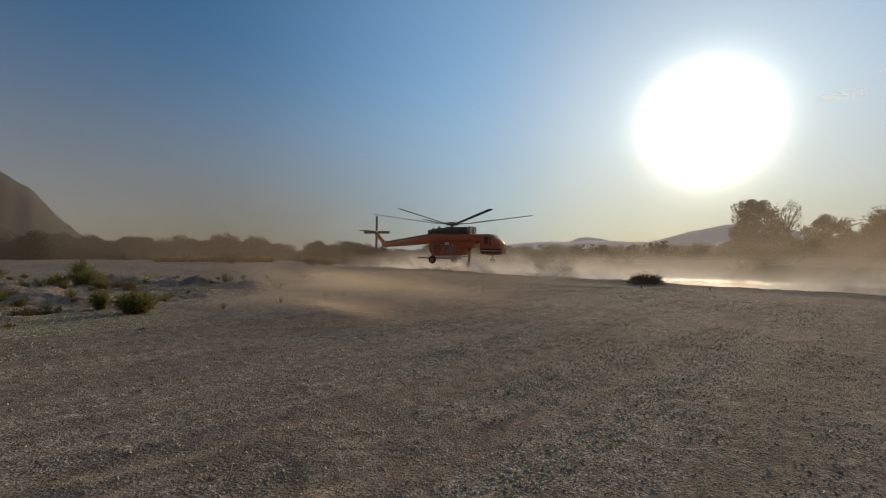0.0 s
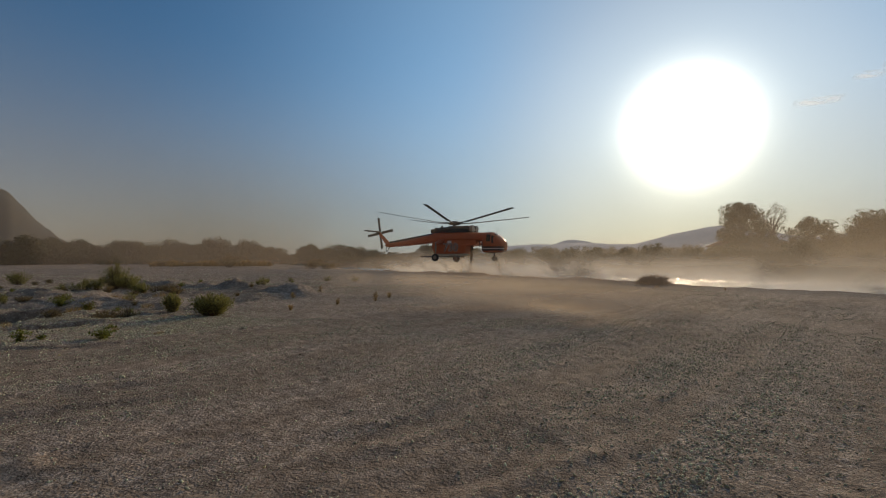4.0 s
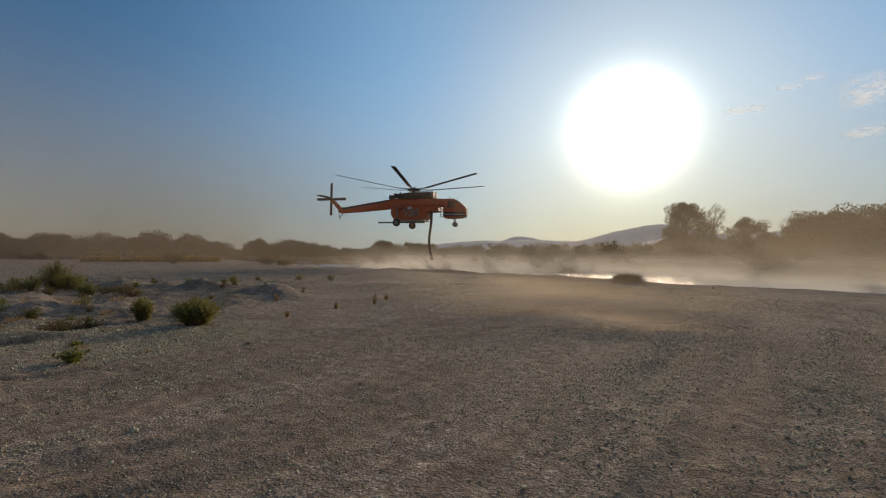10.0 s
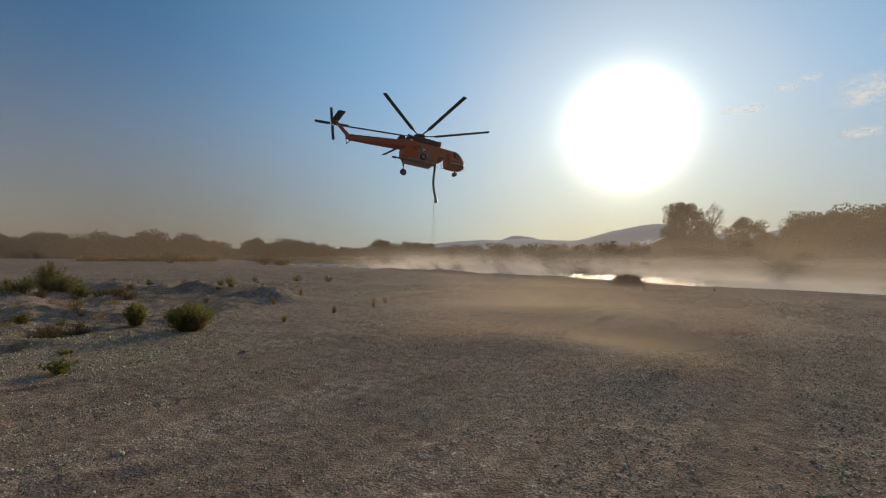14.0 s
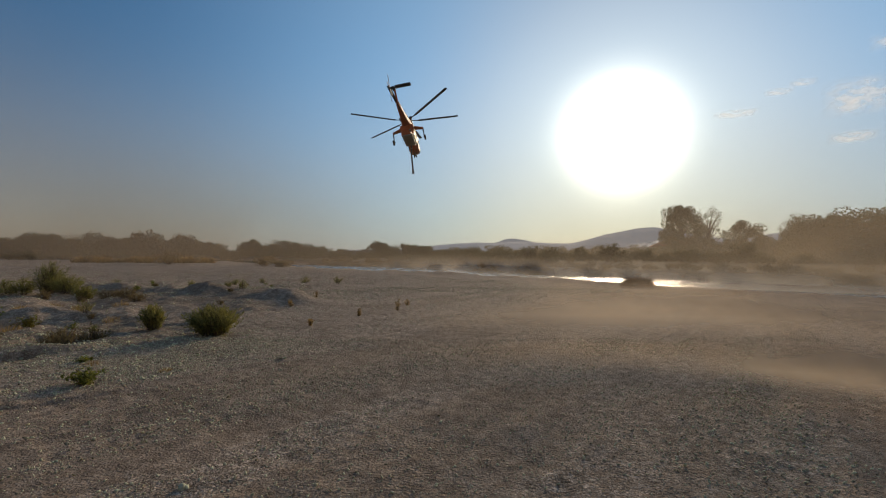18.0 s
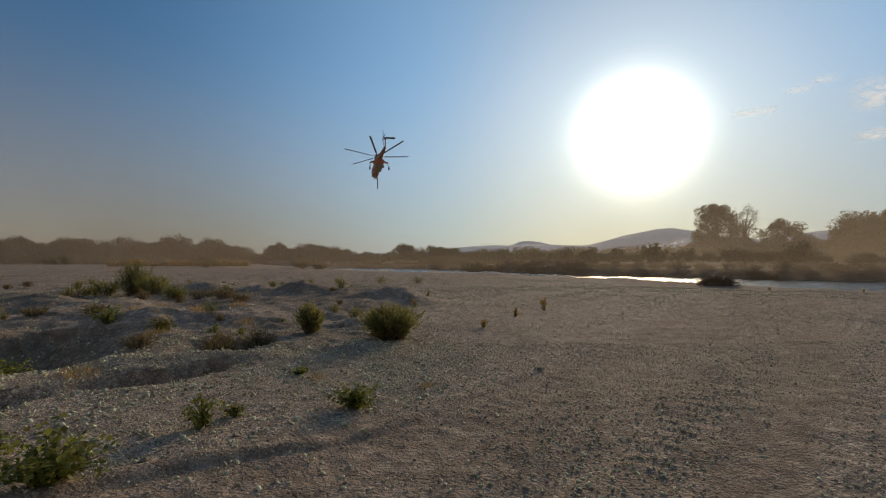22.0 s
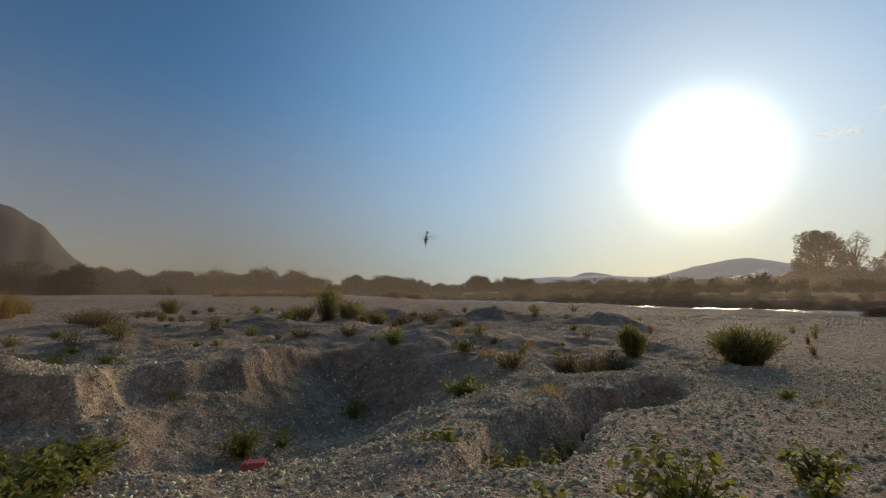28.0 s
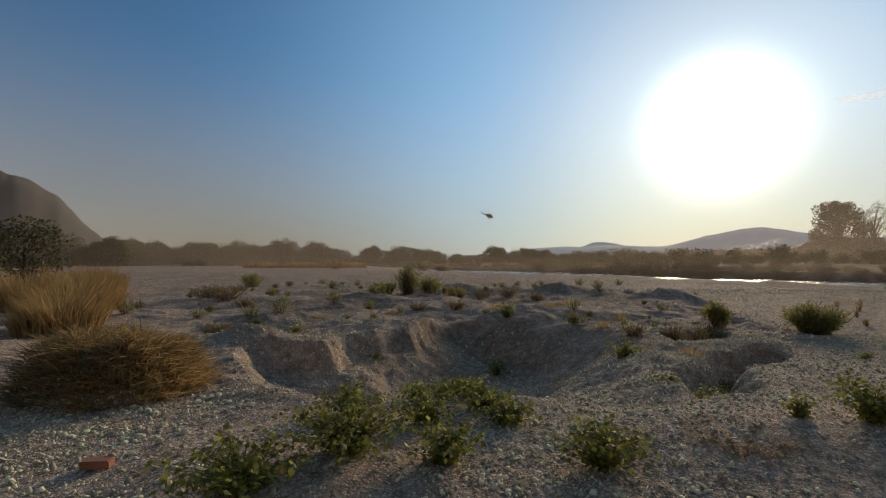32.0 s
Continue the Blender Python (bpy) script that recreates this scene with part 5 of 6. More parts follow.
# ---- plants on the gravel ----
def blade_tuft(rng, count, high, wide, lean=0.5, width=0.012):
    """Grass blades: long thin bent strips, each of two quads."""
    a = rng.random(count) * math.tau
    q = np.sqrt(rng.random(count))
    r = wide * 0.5 * q * 0.8
    base = np.stack([r * np.cos(a), r * np.sin(a), np.zeros(count) - 0.02], 1)
    h = high * (0.6 + 0.4 * rng.random(count)) * (1.05 - 0.5 * q * q)
    out = a + rng.normal(size=count) * 0.6
    l = lean * h * (0.3 + rng.random(count)) * (0.4 + wide / max(high, 0.05) * 0.35)
    way = np.stack([np.cos(out), np.sin(out), np.zeros(count)], 1)
    side = np.stack([-np.sin(out), np.cos(out), np.zeros(count)], 1) * width
    up = np.array([0, 0, 1.0])
    mid = base + way * (l * 0.35)[:, None] + up * (h * 0.6)[:, None]
    tip = base + way * l[:, None] + up * h[:, None]
    verts = np.stack([base - side, base + side, mid + side * 0.8, mid - side * 0.8, tip + side * 0.15, tip - side * 0.15], 1).reshape(-1, 3)
    i = np.arange(count)[:, None] * 6
    faces = np.concatenate([i + [0, 1, 2, 3], i + [3, 2, 4, 5]])
    return verts, faces


def tangle(rng, count, wide, deep, high, side):
    """Short bent grass blades all over a low dome, more of them towards one side."""
    a = rng.random(count) * math.tau
    q = np.sqrt(rng.random(count))
    x = wide * q * np.cos(a) * (1 - 0.3 * abs(side)) + side * wide * 0.35
    y = deep * q * np.sin(a)
    z = high * np.sqrt(np.clip(1 - (x / wide) ** 2 - (y / deep) ** 2, 0, 1)) * (0.8 + 0.35 * fbm(x + 3, y, 0.5, 3, 44))
    base = np.stack([x, y, np.maximum(z - 0.12, -0.02)], 1)
    way = np.stack([x / wide, y / deep, np.full(count, 0.9)], 1) + rng.normal(size=(count, 3)) * 0.5
    way[:, 2] = np.abs(way[:, 2]) * 0.8 + 0.15
    way /= np.linalg.norm(way, axis=1)[:, None]
    size = (0.14 + 0.22 * rng.random(count))[:, None]
    across = np.cross(way, rng.normal(size=(count, 3)))
    across = across / (np.linalg.norm(across, axis=1)[:, None] + 1e-9) * 0.006
    mid = base + way * size * 0.6
    tip = base + way * size + np.stack([0.1 * rng.normal(size=count), 0.1 * rng.normal(size=count), -0.08 * rng.random(count)], 1)
    verts = np.stack([base - across, base + across, mid + across * 0.8, mid - across * 0.8, tip + across * 0.2, tip - across * 0.2], 1).reshape(-1, 3)
    i = np.arange(count)[:, None] * 6
    return verts, np.concatenate([i + [0, 1, 2, 3], i + [3, 2, 4, 5]])


def weed_into(root, rng, high, wide, leaves, leaf=0.07, yellow=0.08):
    """A broad-leaved weed: stems that rise and lean out, with leaves along them."""
    bm = bmesh.new()
    stems = max(5, min(60, int(leaves / 30)))
    pts = []
    for k in range(stems):
        a, s = k * 2.399 + rng.random(), wide * 0.5 * math.sqrt((k + 0.3) / stems)
        h = high * (0.55 + 0.4 * rng.random()) * (1.05 - 0.35 * (s / (wide * 0.5 + 1e-6)) ** 2)
        tip = Vector((math.cos(a) * s, math.sin(a) * s, h))
        mid = Vector((tip.x * 0.35, tip.y * 0.35, h * 0.6))
        add_tube(bm, [(tip.x * 0.06, tip.y * 0.06, -0.05), mid, mid.lerp(tip, 0.7)], [0.005, 0.004, 0.002], 3)
        for f in np.linspace(0.35, 1.0, 8):
            q = Vector((tip.x * 0.06, tip.y * 0.06, 0)).lerp(mid, f / 0.6) if f < 0.6 else mid.lerp(tip, (f - 0.6) / 0.4)
            pts.append(q)
    tagged(part("stalk", bm, M["stalk"], root), kind="stuff")
    pts = np.array([tuple(p) for p in pts])
    pick = rng.integers(0, len(pts), leaves)
    at = pts[pick] + rng.normal(size=(leaves, 3)) * leaf * 0.55
    at[:, 2] = np.maximum(at[:, 2], 0.02)
    # leaves lie rather flat and cup a little
    out = rng.random(leaves) * math.tau
    tilt = rng.normal(size=leaves) * 0.5 - 0.25
    u = np.stack([np.cos(out) * np.cos(tilt), np.sin(out) * np.cos(tilt), np.sin(tilt)], 1)
    v = np.stack([-np.sin(out), np.cos(out), rng.normal(size=leaves) * 0.35], 1)
    s = (leaf * (0.6 + 0.7 * rng.random(leaves)))[:, None]
    drop = np.array([0, 0, 1.0]) * s * 0.16
    verts = np.stack([at, at + u * s * 0.35 + v * s * 0.48 - drop, at + u * s * 1.05 - drop * 1.2, at + u * s * 0.35 - v * s * 0.48 - drop, at + u * s * 0.5], 1).reshape(-1, 3)
    i = np.arange(leaves)[:, None] * 5
    cut = int(leaves * (1 - yellow))
    faces = np.concatenate([i + [0, 1, 4], i + [1, 2, 4], i + [2, 3, 4], i + [3, 0, 4]])
    f_green = np.concatenate([i[:cut] + t for t in ([0, 1, 4], [1, 2, 4], [2, 3, 4], [3, 0, 4])])
    f_yell = np.concatenate([i[cut:] + t for t in ([0, 1, 4], [1, 2, 4], [2, 3, 4], [3, 0, 4])])
    ob = new("leaves", fast_mesh("leaves", verts, f_green, M["leaf"]))
    ob.parent = root
    if len(f_yell):
        ob = new("yellow_leaves", fast_mesh("yellow_leaves", verts, f_yell, M["leaf_yellow"]))
        ob.parent = root
        tagged(ob, "yellowed leaves")
    return root


def brush_into(root, rng, high, wide, stems, material, leaf=0.035, per=14):
    """A bush of many wands that fan out from a narrow foot, clothed in small leaves."""
    a = rng.random(stems) * math.tau
    q = np.sqrt(rng.random(stems))
    lo = np.stack([0.22 * wide * q * np.cos(a), 0.22 * wide * q * np.sin(a), np.full(stems, -0.03)], 1)
    h = high * (0.5 + 0.5 * rng.random(stems) ** 0.8) * (1.0 - 0.3 * q * q)
    reach = 0.5 * wide * q * (0.75 + 0.5 * rng.random(stems))
    b = a + 0.35 * rng.normal(size=stems)
    tip = np.stack([reach * np.cos(b), reach * np.sin(b), h], 1)
    mid = lo * 0.45 + tip * 0.55 - np.stack([0.12 * reach * np.cos(b), 0.12 * reach * np.sin(b), np.zeros(stems)], 1)
    side = np.stack([-np.sin(b), np.cos(b), np.zeros(stems)], 1) * 0.004
    verts = np.stack([lo - side, lo + side, mid + side, mid - side, tip + side * 0.3, tip - side * 0.3], 1).reshape(-1, 3)
    i = np.arange(stems)[:, None] * 6
    ob = new("brushwood", fast_mesh("brushwood", verts, np.concatenate([i + [0, 1, 2, 3], i + [3, 2, 4, 5]]), M["twig"]))
    ob.parent = root
    f = (0.15 + 0.85 * rng.random((stems, per)) ** 0.75)[..., None]
    at = np.where(f < 0.5, lo[:, None] + (mid - lo)[:, None] * (f * 2), mid[:, None] + (tip - mid)[:, None] * (f * 2 - 1)).reshape(-1, 3)
    n = len(at)
    at = at + rng.normal(size=(n, 3)) * leaf * 0.4
    at[:, 2] = np.maximum(at[:, 2], 0.02)
    along_ = np.repeat((tip - mid) / np.linalg.norm(tip - mid, axis=1)[:, None], per, 0)
    u = along_ + rng.normal(size=(n, 3)) * 0.42
    u /= np.linalg.norm(u, axis=1)[:, None]
    w = np.cross(u, rng.normal(size=(n, 3)))
    w /= np.linalg.norm(w, axis=1)[:, None] + 1e-9
    s = (leaf * (0.7 + 0.9 * rng.random(n)))[:, None]
    quads = np.stack([at, at + u * s + w * s * 0.2, at + u * s * 2.0, at + u * s - w * s * 0.2], 1).reshape(-1, 3)
    ob = new("foliage", fast_mesh("foliage", quads, np.arange(4 * n).reshape(-1, 4), material))
    ob.parent = root
    return root


def seat(x, y, sink=0.03):
    return (x, y, ground_z(x, y) - sink)


def build_near_plants():
    rng = np.random.default_rng(21)
    # broad-leaved weeds: x, y, height, width, leaves
    for x, y, h, w, n in ((-5.75, 6.9, 0.30, 0.55, 300), (-6.85, 6.25, 0.36, 0.30, 150), (-6.72, 6.55, 0.17, 0.2, 60), (-7.25, 5.25, 0.38, 0.7, 520), (-7.9, 5.5, 0.28, 0.36, 170), (-8.05, 5.15, 0.26, 0.22, 90), (-8.4, 4.62, 0.2, 0.2, 60),
                          (-6.67, 8.13, 0.15, 0.28, 70), (-8.9, 4.52, 0.44, 0.66, 560), (-9.45, 4.48, 0.28, 0.24, 110), (-9.65, 6.1, 0.55, 0.75, 800), (-9.3, 6.55, 0.45, 0.55, 500), (-9.05, 7.05, 0.3, 0.45, 180),
                          (-10.15, 7.9, 0.36, 0.72, 380), (-12.25, 10.35, 0.45, 0.6, 260), (-13.05, 8.3, 0.46, 0.8, 520), (-12.75, 8.75, 0.3, 0.4, 140), (-12.1, 12.3, 0.5, 0.75, 380), (-9.4, 11.5, 0.2, 0.3, 70), (-8.8, 11.3, 0.2, 0.25, 60), (-10.1, 5.85, 0.1, 0.5, 70),
                          (-13.4, 2.75, 0.40, 1.05, 700), (-12.95, 3.35, 0.42, 1.1, 900), (-12.55, 4.15, 0.36, 0.7, 420), (-12.1, 4.7, 0.26, 0.7, 500), (-12.35, 5.2, 0.34, 0.6, 420), (-11.85, 4.25, 0.32, 0.6, 420), (-11.2, 3.45, 0.42, 0.7, 600), (-12.25, 3.3, 0.36, 0.6, 460), (-12.8, 5.0, 0.28, 0.55, 280), (-13.3, 4.3, 0.32, 0.7, 420), (-14.4, 8.75, 0.18, 0.3, 60), (-17.3, 9.5, 0.3, 1.0, 300), (-16.6, 9.9, 0.25, 0.6, 150)):
        root = thing("broad_leaved_weed", "leafy green weed growing out of the gravel", "weed", "broad-leaved weeds", seat(x, y))
        weed_into(root, rng, h, w, int(n * 2.0), 0.036)
    # the yellowing weed on the heap
    root = thing("yellow_weed", "yellow-green weed on the flank of a gravel heap", "weed", at=seat(-10.5, 11.6))
    weed_into(root, rng, 0.32, 0.7, 420, 0.045, 0.75)
    # bushes
    for x, y, h, w, s in ((-5.9, 10.75, 0.64, 1.02, 400), (-7.5, 11.3, 0.60, 0.5, 170), (-16.4, 19.5, 1.35, 1.2, 300), (-15.4, 19.0, 0.75, 1.2, 180), (-25.6, 23.0, 0.85, 1.3, 180), (-17.2, 19.2, 0.6, 0.9, 110), (-14.2, 18.3, 0.5, 0.9, 110)):
        root = thing("wild_bush", "upright green bush on the gravel", "bush", "bushes on the gravel", seat(x, y))
        brush_into(root, rng, h, w, s, M["leaf_dusty"])
    for x, y, h, w, s in ((-8.45, 9.75, 0.5, 0.55, 110), (-8.05, 10.25, 0.5, 0.6, 110), (-8.7, 10.3, 0.4, 0.5, 80), (-8.8, 7.6, 0.26, 0.4, 50), (-8.4, 7.85, 0.28, 0.45, 55), (-13.2, 18.2, 0.4, 1.0, 110), (-12.2, 17.6, 0.35, 0.9, 100), (-11.2, 16.6, 0.3, 0.7, 80), (-21.8, 15.2, 0.5, 1.5, 200), (-23.2, 16.2, 0.55, 1.6, 200), (-20.6, 14.4, 0.3, 0.9, 100), (-24.6, 20.4, 0.4, 1.2, 110), (-17.9, 9.1, 0.35, 0.8, 130), (-9.6, 9.6, 0.25, 0.5, 60), (-13.6, 13.9, 0.3, 0.7, 80), (-14.6, 13.4, 0.25, 0.6, 60)):
        root = thing("dry_bush", "brown half-dead bush on the gravel", "bush", "dry bushes", seat(x, y))
        brush_into(root, rng, h, w, s, M["scrub"], 0.03, 8)
    # thin single plants
    for x, y, h in ((-2.4, 15.1, 0.4), (-3.34, 13.7, 0.22), (-2.2, 16.4, 0.25), (-5.9, 16.0, 0.3), (-5.65, 18.2, 0.3), (-4.2, 12.0, 0.2), (11.0, 26.5, 0.25), (13.5, 24.0, 0.2)):
        root = thing("thin_plant", "thin dry plant standing in the gravel", "plant", "thin plants", seat(x, y))
        brush_into(root, rng, h, h * 0.55, 14, M["straw"], 0.03, 8)
    # grass tufts
    for x, y, h, w, n in ((-5.1, 7.6, 0.12, 0.26, 50), (-6.4, 7.9, 0.13, 0.28, 60), (-10.1, 4.08, 0.10, 0.95, 420), (-10.8, 4.0, 0.08, 0.5, 120), (-10.0, 10.6, 0.22, 0.4, 80), (-10.9, 13.6, 0.25, 0.5, 80), (-9.3, 12.6, 0.22, 0.45, 80),
                          (-8.1, 13.4, 0.2, 0.4, 60), (-10.4, 14.6, 0.25, 0.5, 70), (-12.4, 13.6, 0.3, 0.5, 90), (-15.2, 12.6, 0.25, 0.5, 80), (-16.8, 11.4, 0.2, 0.5, 70), (-12.9, 15.4, 0.25, 0.5, 70), (-9.2, 7.9, 0.2, 0.5, 90), (-11.0, 8.9, 0.12, 0.4, 60), (-12.0, 6.6, 0.12, 0.5, 70)):
        root = thing("grass_tuft", "straw-yellow grass tuft in the gravel", "grass", "grass tufts", seat(x, y))
        verts, faces = blade_tuft(rng, n, h, w, 0.6, 0.006)
        ob = new("grass", fast_mesh("grass", verts, faces, M["straw"]))
        ob.parent = root
    # the mound of dry grass and brambles
    root = thing("grass_mound", "tall tangled mound of dry golden grass and brambles", "grass", at=seat(-16.35, 4.9))
    # gold blades crowd the sunlit side, brown ones the shaded: light put into colour
    for name, count, key, side in (("dry_grass", 4600, "straw", 0.55), ("withered_grass", 2800, "scrub", -0.25)):
        verts, faces = tangle(rng, count, 0.92, 0.8, 0.85, side)
        ob = new(name, fast_mesh(name, verts, faces, M[key]))
        ob.parent = root
    verts, faces = leaf_cloud(rng, [(0.0, 0.1, 0.3), (-0.5, 0.1, 0.32), (0.3, 0.2, 0.2), (-0.3, -0.3, 0.2)], [0.5, 0.45, 0.4, 0.45], 3800, 0.04)
    verts[:, 2] = np.maximum(verts[:, 2], 0.02)
    ob = new("bramble_leaves", fast_mesh("bramble_leaves", verts, faces, M["leaf_dusty"]))
    ob.parent = root
    tagged(ob, "dark bramble leaves")
    # the scrubby earth bank at the pit's far side
    for x, y, h, w in ((-20.9, 8.3, 0.9, 1.8), (-22.8, 10.2, 1.1, 2.2), (-24.6, 12.4, 1.2, 2.4), (-27.0, 14.4, 1.3, 2.8), (-30.0, 18.0, 1.3, 3.0), (-33.5, 21.6, 1.3, 3.2), (-26.4, 12.2, 1.5, 2.8)):
        root = thing("reed_clump", "tall golden dry grass on the bank", "grass", "dry grass on the bank", seat(x, y, 0.05))
        verts, faces = blade_tuft(rng, 1300, h, w, 0.6, 0.010)
        ob = new("grass", fast_mesh("grass", verts, faces, M["straw"]))
        ob.parent = root
    for x, y, h, w in ((-32.4, 13.6, 3.1, 3.2), (-36.4, 17.2, 3.4, 3.4), (-39.0, 22.4, 3.9, 4.0)):
        root = thing("bank_oak", "dark green tree behind the dry grass bank", "tree", "trees on the bank", seat(x, y))
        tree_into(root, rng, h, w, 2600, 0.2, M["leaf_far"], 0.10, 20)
    # the strip of dry reeds across the flat, and lone shrubs
    for k in range(10):
        x, y = -60.0 + 2.2 * k, 80.0 + 1.2 * math.sin(k * 2.2)
        root = thing("reed_clump", "low golden dry reeds across the gravel flat", "grass", "dry reeds across the flat", seat(x, y, 0.05))
        verts, faces = blade_tuft(rng, 260, 1.25 + 0.3 * math.sin(k * 1.7), 4.0, 0.5, 0.035)
        ob = new("grass", fast_mesh("grass", verts, faces, M["straw"]))
        ob.parent = root
    for x, y, h, w in ((-39.8, 69.0, 2.2, 4.2), (-25.4, 67.0, 1.5, 3.4), (-22.6, 66.0, 1.1, 3.6)):
        root = thing("flat_shrub", "dark dusty shrub on the gravel flat", "shrub", "shrubs on the flat", seat(x, y, 0.05))
        shrub_into(root, rng, h, w, 1100, 0.14, M["scrub"])
    # small growth scattered over the rough ground
    seeds = []
    for k in range(5):
        root = thing("small_weed", "small dusty weed in the gravel", "weed", "small weeds", (0, -50, -5))
        if k < 3:
            brush_into(root, rng, 0.32 + 0.08 * k, 0.4 + 0.1 * k, 46, M["leaf_dusty" if k else "scrub"], 0.03, 9)
        else:
            weed_into(root, rng, 0.2, 0.3, 120, 0.05)
        seeds.append(root)
    for k in range(90):
        x = -25 + 18.5 * rng.random()
        y = 10.5 + 17 * rng.random() ** 1.2
        if x > -8.5 and y < 13 or x > -14.5 and y < 12.5:
            continue
        m = pose(*seat(x, y, 0.02), 0, 0, rng.random() * 360)
        ob = seeds[k % 5]
        if k < 5:
            ob.matrix_basis = m
        else:
            ob = copy_thing(ob, m)
        f = 0.5 + 0.6 * rng.random()
        ob.scale = (f, f, f)


build_near_plants()


# ---- small things ----
def build_canister():
    root = thing("canister", "faded red plastic canister lying in the pit", "canister", at=seat(-12.72, 8.0, 0.02), turn=20)
    body = part("body", add_box(bmesh.new(), -0.17, 0.17, -0.11, 0.11, 0.0, 0.22, 0.035), M["red"], root)
    for x in (-0.08, 0.08):
        part("rib", add_box(bmesh.new(), x - 0.012, x + 0.012, -0.118, 0.118, 0.02, 0.226, 0.005), M["red"], root)
    bm = bmesh.new()
    add_rod(bm, (0.17, 0, 0.15), (0.22, 0, 0.15), 0.025)
    part("cap", bm, M["red"], root)
    root.scale = (0.92, 0.92, 0.92)


def build_brick():
    root = thing("brick", "worn red brick lying on stones", "brick", at=seat(-14.65, 3.0, 0.0), turn=15)
    part("block", add_box(bmesh.new(), -0.095, 0.095, -0.045, 0.045, 0, 0.06, 0.008), M["brick"], root)


def build_debris():
    rng = np.random.default_rng(8)
    root = thing("driftwood_pile", "heap of dark driftwood and branches on the river bank", "driftwood", at=seat(13.9, 36.4, 0.05))
    for k in range(120):
        a = rng.random() * math.tau
        r = 1.15 * math.sqrt(rng.random())
        top = max(0.12, 0.85 * (1 - (r / 1.25) ** 2))
        c = Vector((r * math.cos(a) * 1.1, r * math.sin(a) * 0.7, top * rng.random()))
        way = Vector((rng.normal(), rng.normal() * 0.6, rng.normal() * 0.35)).normalized() * (0.35 + 0.5 * rng.random())
        bm = bmesh.new()
        p, q = c - way * 0.5, c + way * 0.5
        p.z, q.z = max(p.z, 0.02), max(q.z, 0.03)
        t = 0.02 + 0.03 * rng.random()
        add_tube(bm, [p, (p + q) / 2 + Vector((0, 0, 0.05 * rng.normal())), q], [t, t * 0.9, t * 0.4], 5)
        part("branch", bm, M["driftwood"], root)
    verts, faces = blade_tuft(rng, 520, 0.9, 2.3, 0.9, 0.022)
    ob = new("brushwood", fast_mesh("brushwood", verts, faces, M["driftwood"]))
    ob.parent = root


build_canister()
build_brick()
build_debris()


# ---- dust in the air ----
DUST_LOW = dust_material("river_dust", (1.0, 0.94, 0.84), 0.95, 0.16, 0.24, 0.60, (1, 1, 1.6), 0.9)
DUST_VEIL = dust_material("dust_veil", (0.58, 0.48, 0.37), 0.40, 0.02, 0.2, 0.55, (1, 1, 1.5), 0.3, 3)
DUST_TALL = dust_material("tall_haze", (0.58, 0.48, 0.38), 0.42, 0.012, 0.2, 0.6, (1, 1, 1.2), 0.06, 4)
DUST_GOLD = dust_material("sunlit_haze", (0.90, 0.74, 0.52), 0.38, 0.03, 0.10, 0.55, (1, 1, 1.5), 0.6, 9)
DUST_EVENING = dust_material("evening_haze", (0.92, 0.76, 0.56), 0.26, 0.012, 0.0, 0.4, (1, 1, 1.5), 0.7, 31)
DUST_GLARE = dust_material("dust_glare_veil", (0.88, 0.72, 0.55), 0.13, 0.012, 0.0, 0.5, (1, 1, 1.5), 0.55, 21)
DUST_NEAR = dust_material("near_dust", (0.85, 0.70, 0.52), 1.0, 0.22, 0.32, 0.62, (1, 1, 2.2), 0.6, 7)


def dust_sheet(name, label, line, high, material, rise=1.0, foot=-1.5, bulge=0.0, fade=0.15, lift=0.06):
    """A wavering upright curtain of dust along a ground line; densest low down, nothing at its rims."""
    cols, rows_ = 40, 12
    pts = [Vector((*p, 0)) for p in line]
    verts, thick = [], []
    for i in range(cols + 1):
        u = i / cols
        f = u * (len(pts) - 1)
        k = min(int(f), len(pts) - 2)
        p = pts[k].lerp(pts[k + 1], f - k)
        edge = min(1.0, u / fade, (1 - u) / fade)
        edge = edge * edge * (3 - 2 * edge)
        for j in range(rows_ + 1):
            v = j / rows_
            wob = bulge * math.sin(5 * u + 4 * v)
            verts.append((p.x + wob * 0.3, p.y + wob, foot + (high - foot) * v))
            up = min(1.0, v / lift) ** 2 * (1 - v) ** rise
            thick.append(edge * up)
    faces = [(i * (rows_ + 1) + j, (i + 1) * (rows_ + 1) + j, (i + 1) * (rows_ + 1) + j + 1, i * (rows_ + 1) + j + 1) for i in range(cols) for j in range(rows_)]
    ob = mesh_object(name, verts, faces, material, smooth=True)
    at = ob.data.attributes.new("thickness", "FLOAT", "POINT")
    at.data.foreach_set("value", thick)
    return tagged(ob, label, "dust", "dust in the air", "stuff")


DRIFT = []


def drifting(ob, rows):
    DRIFT.append((ob, [(t, pose(*p)) for t, p in rows]))


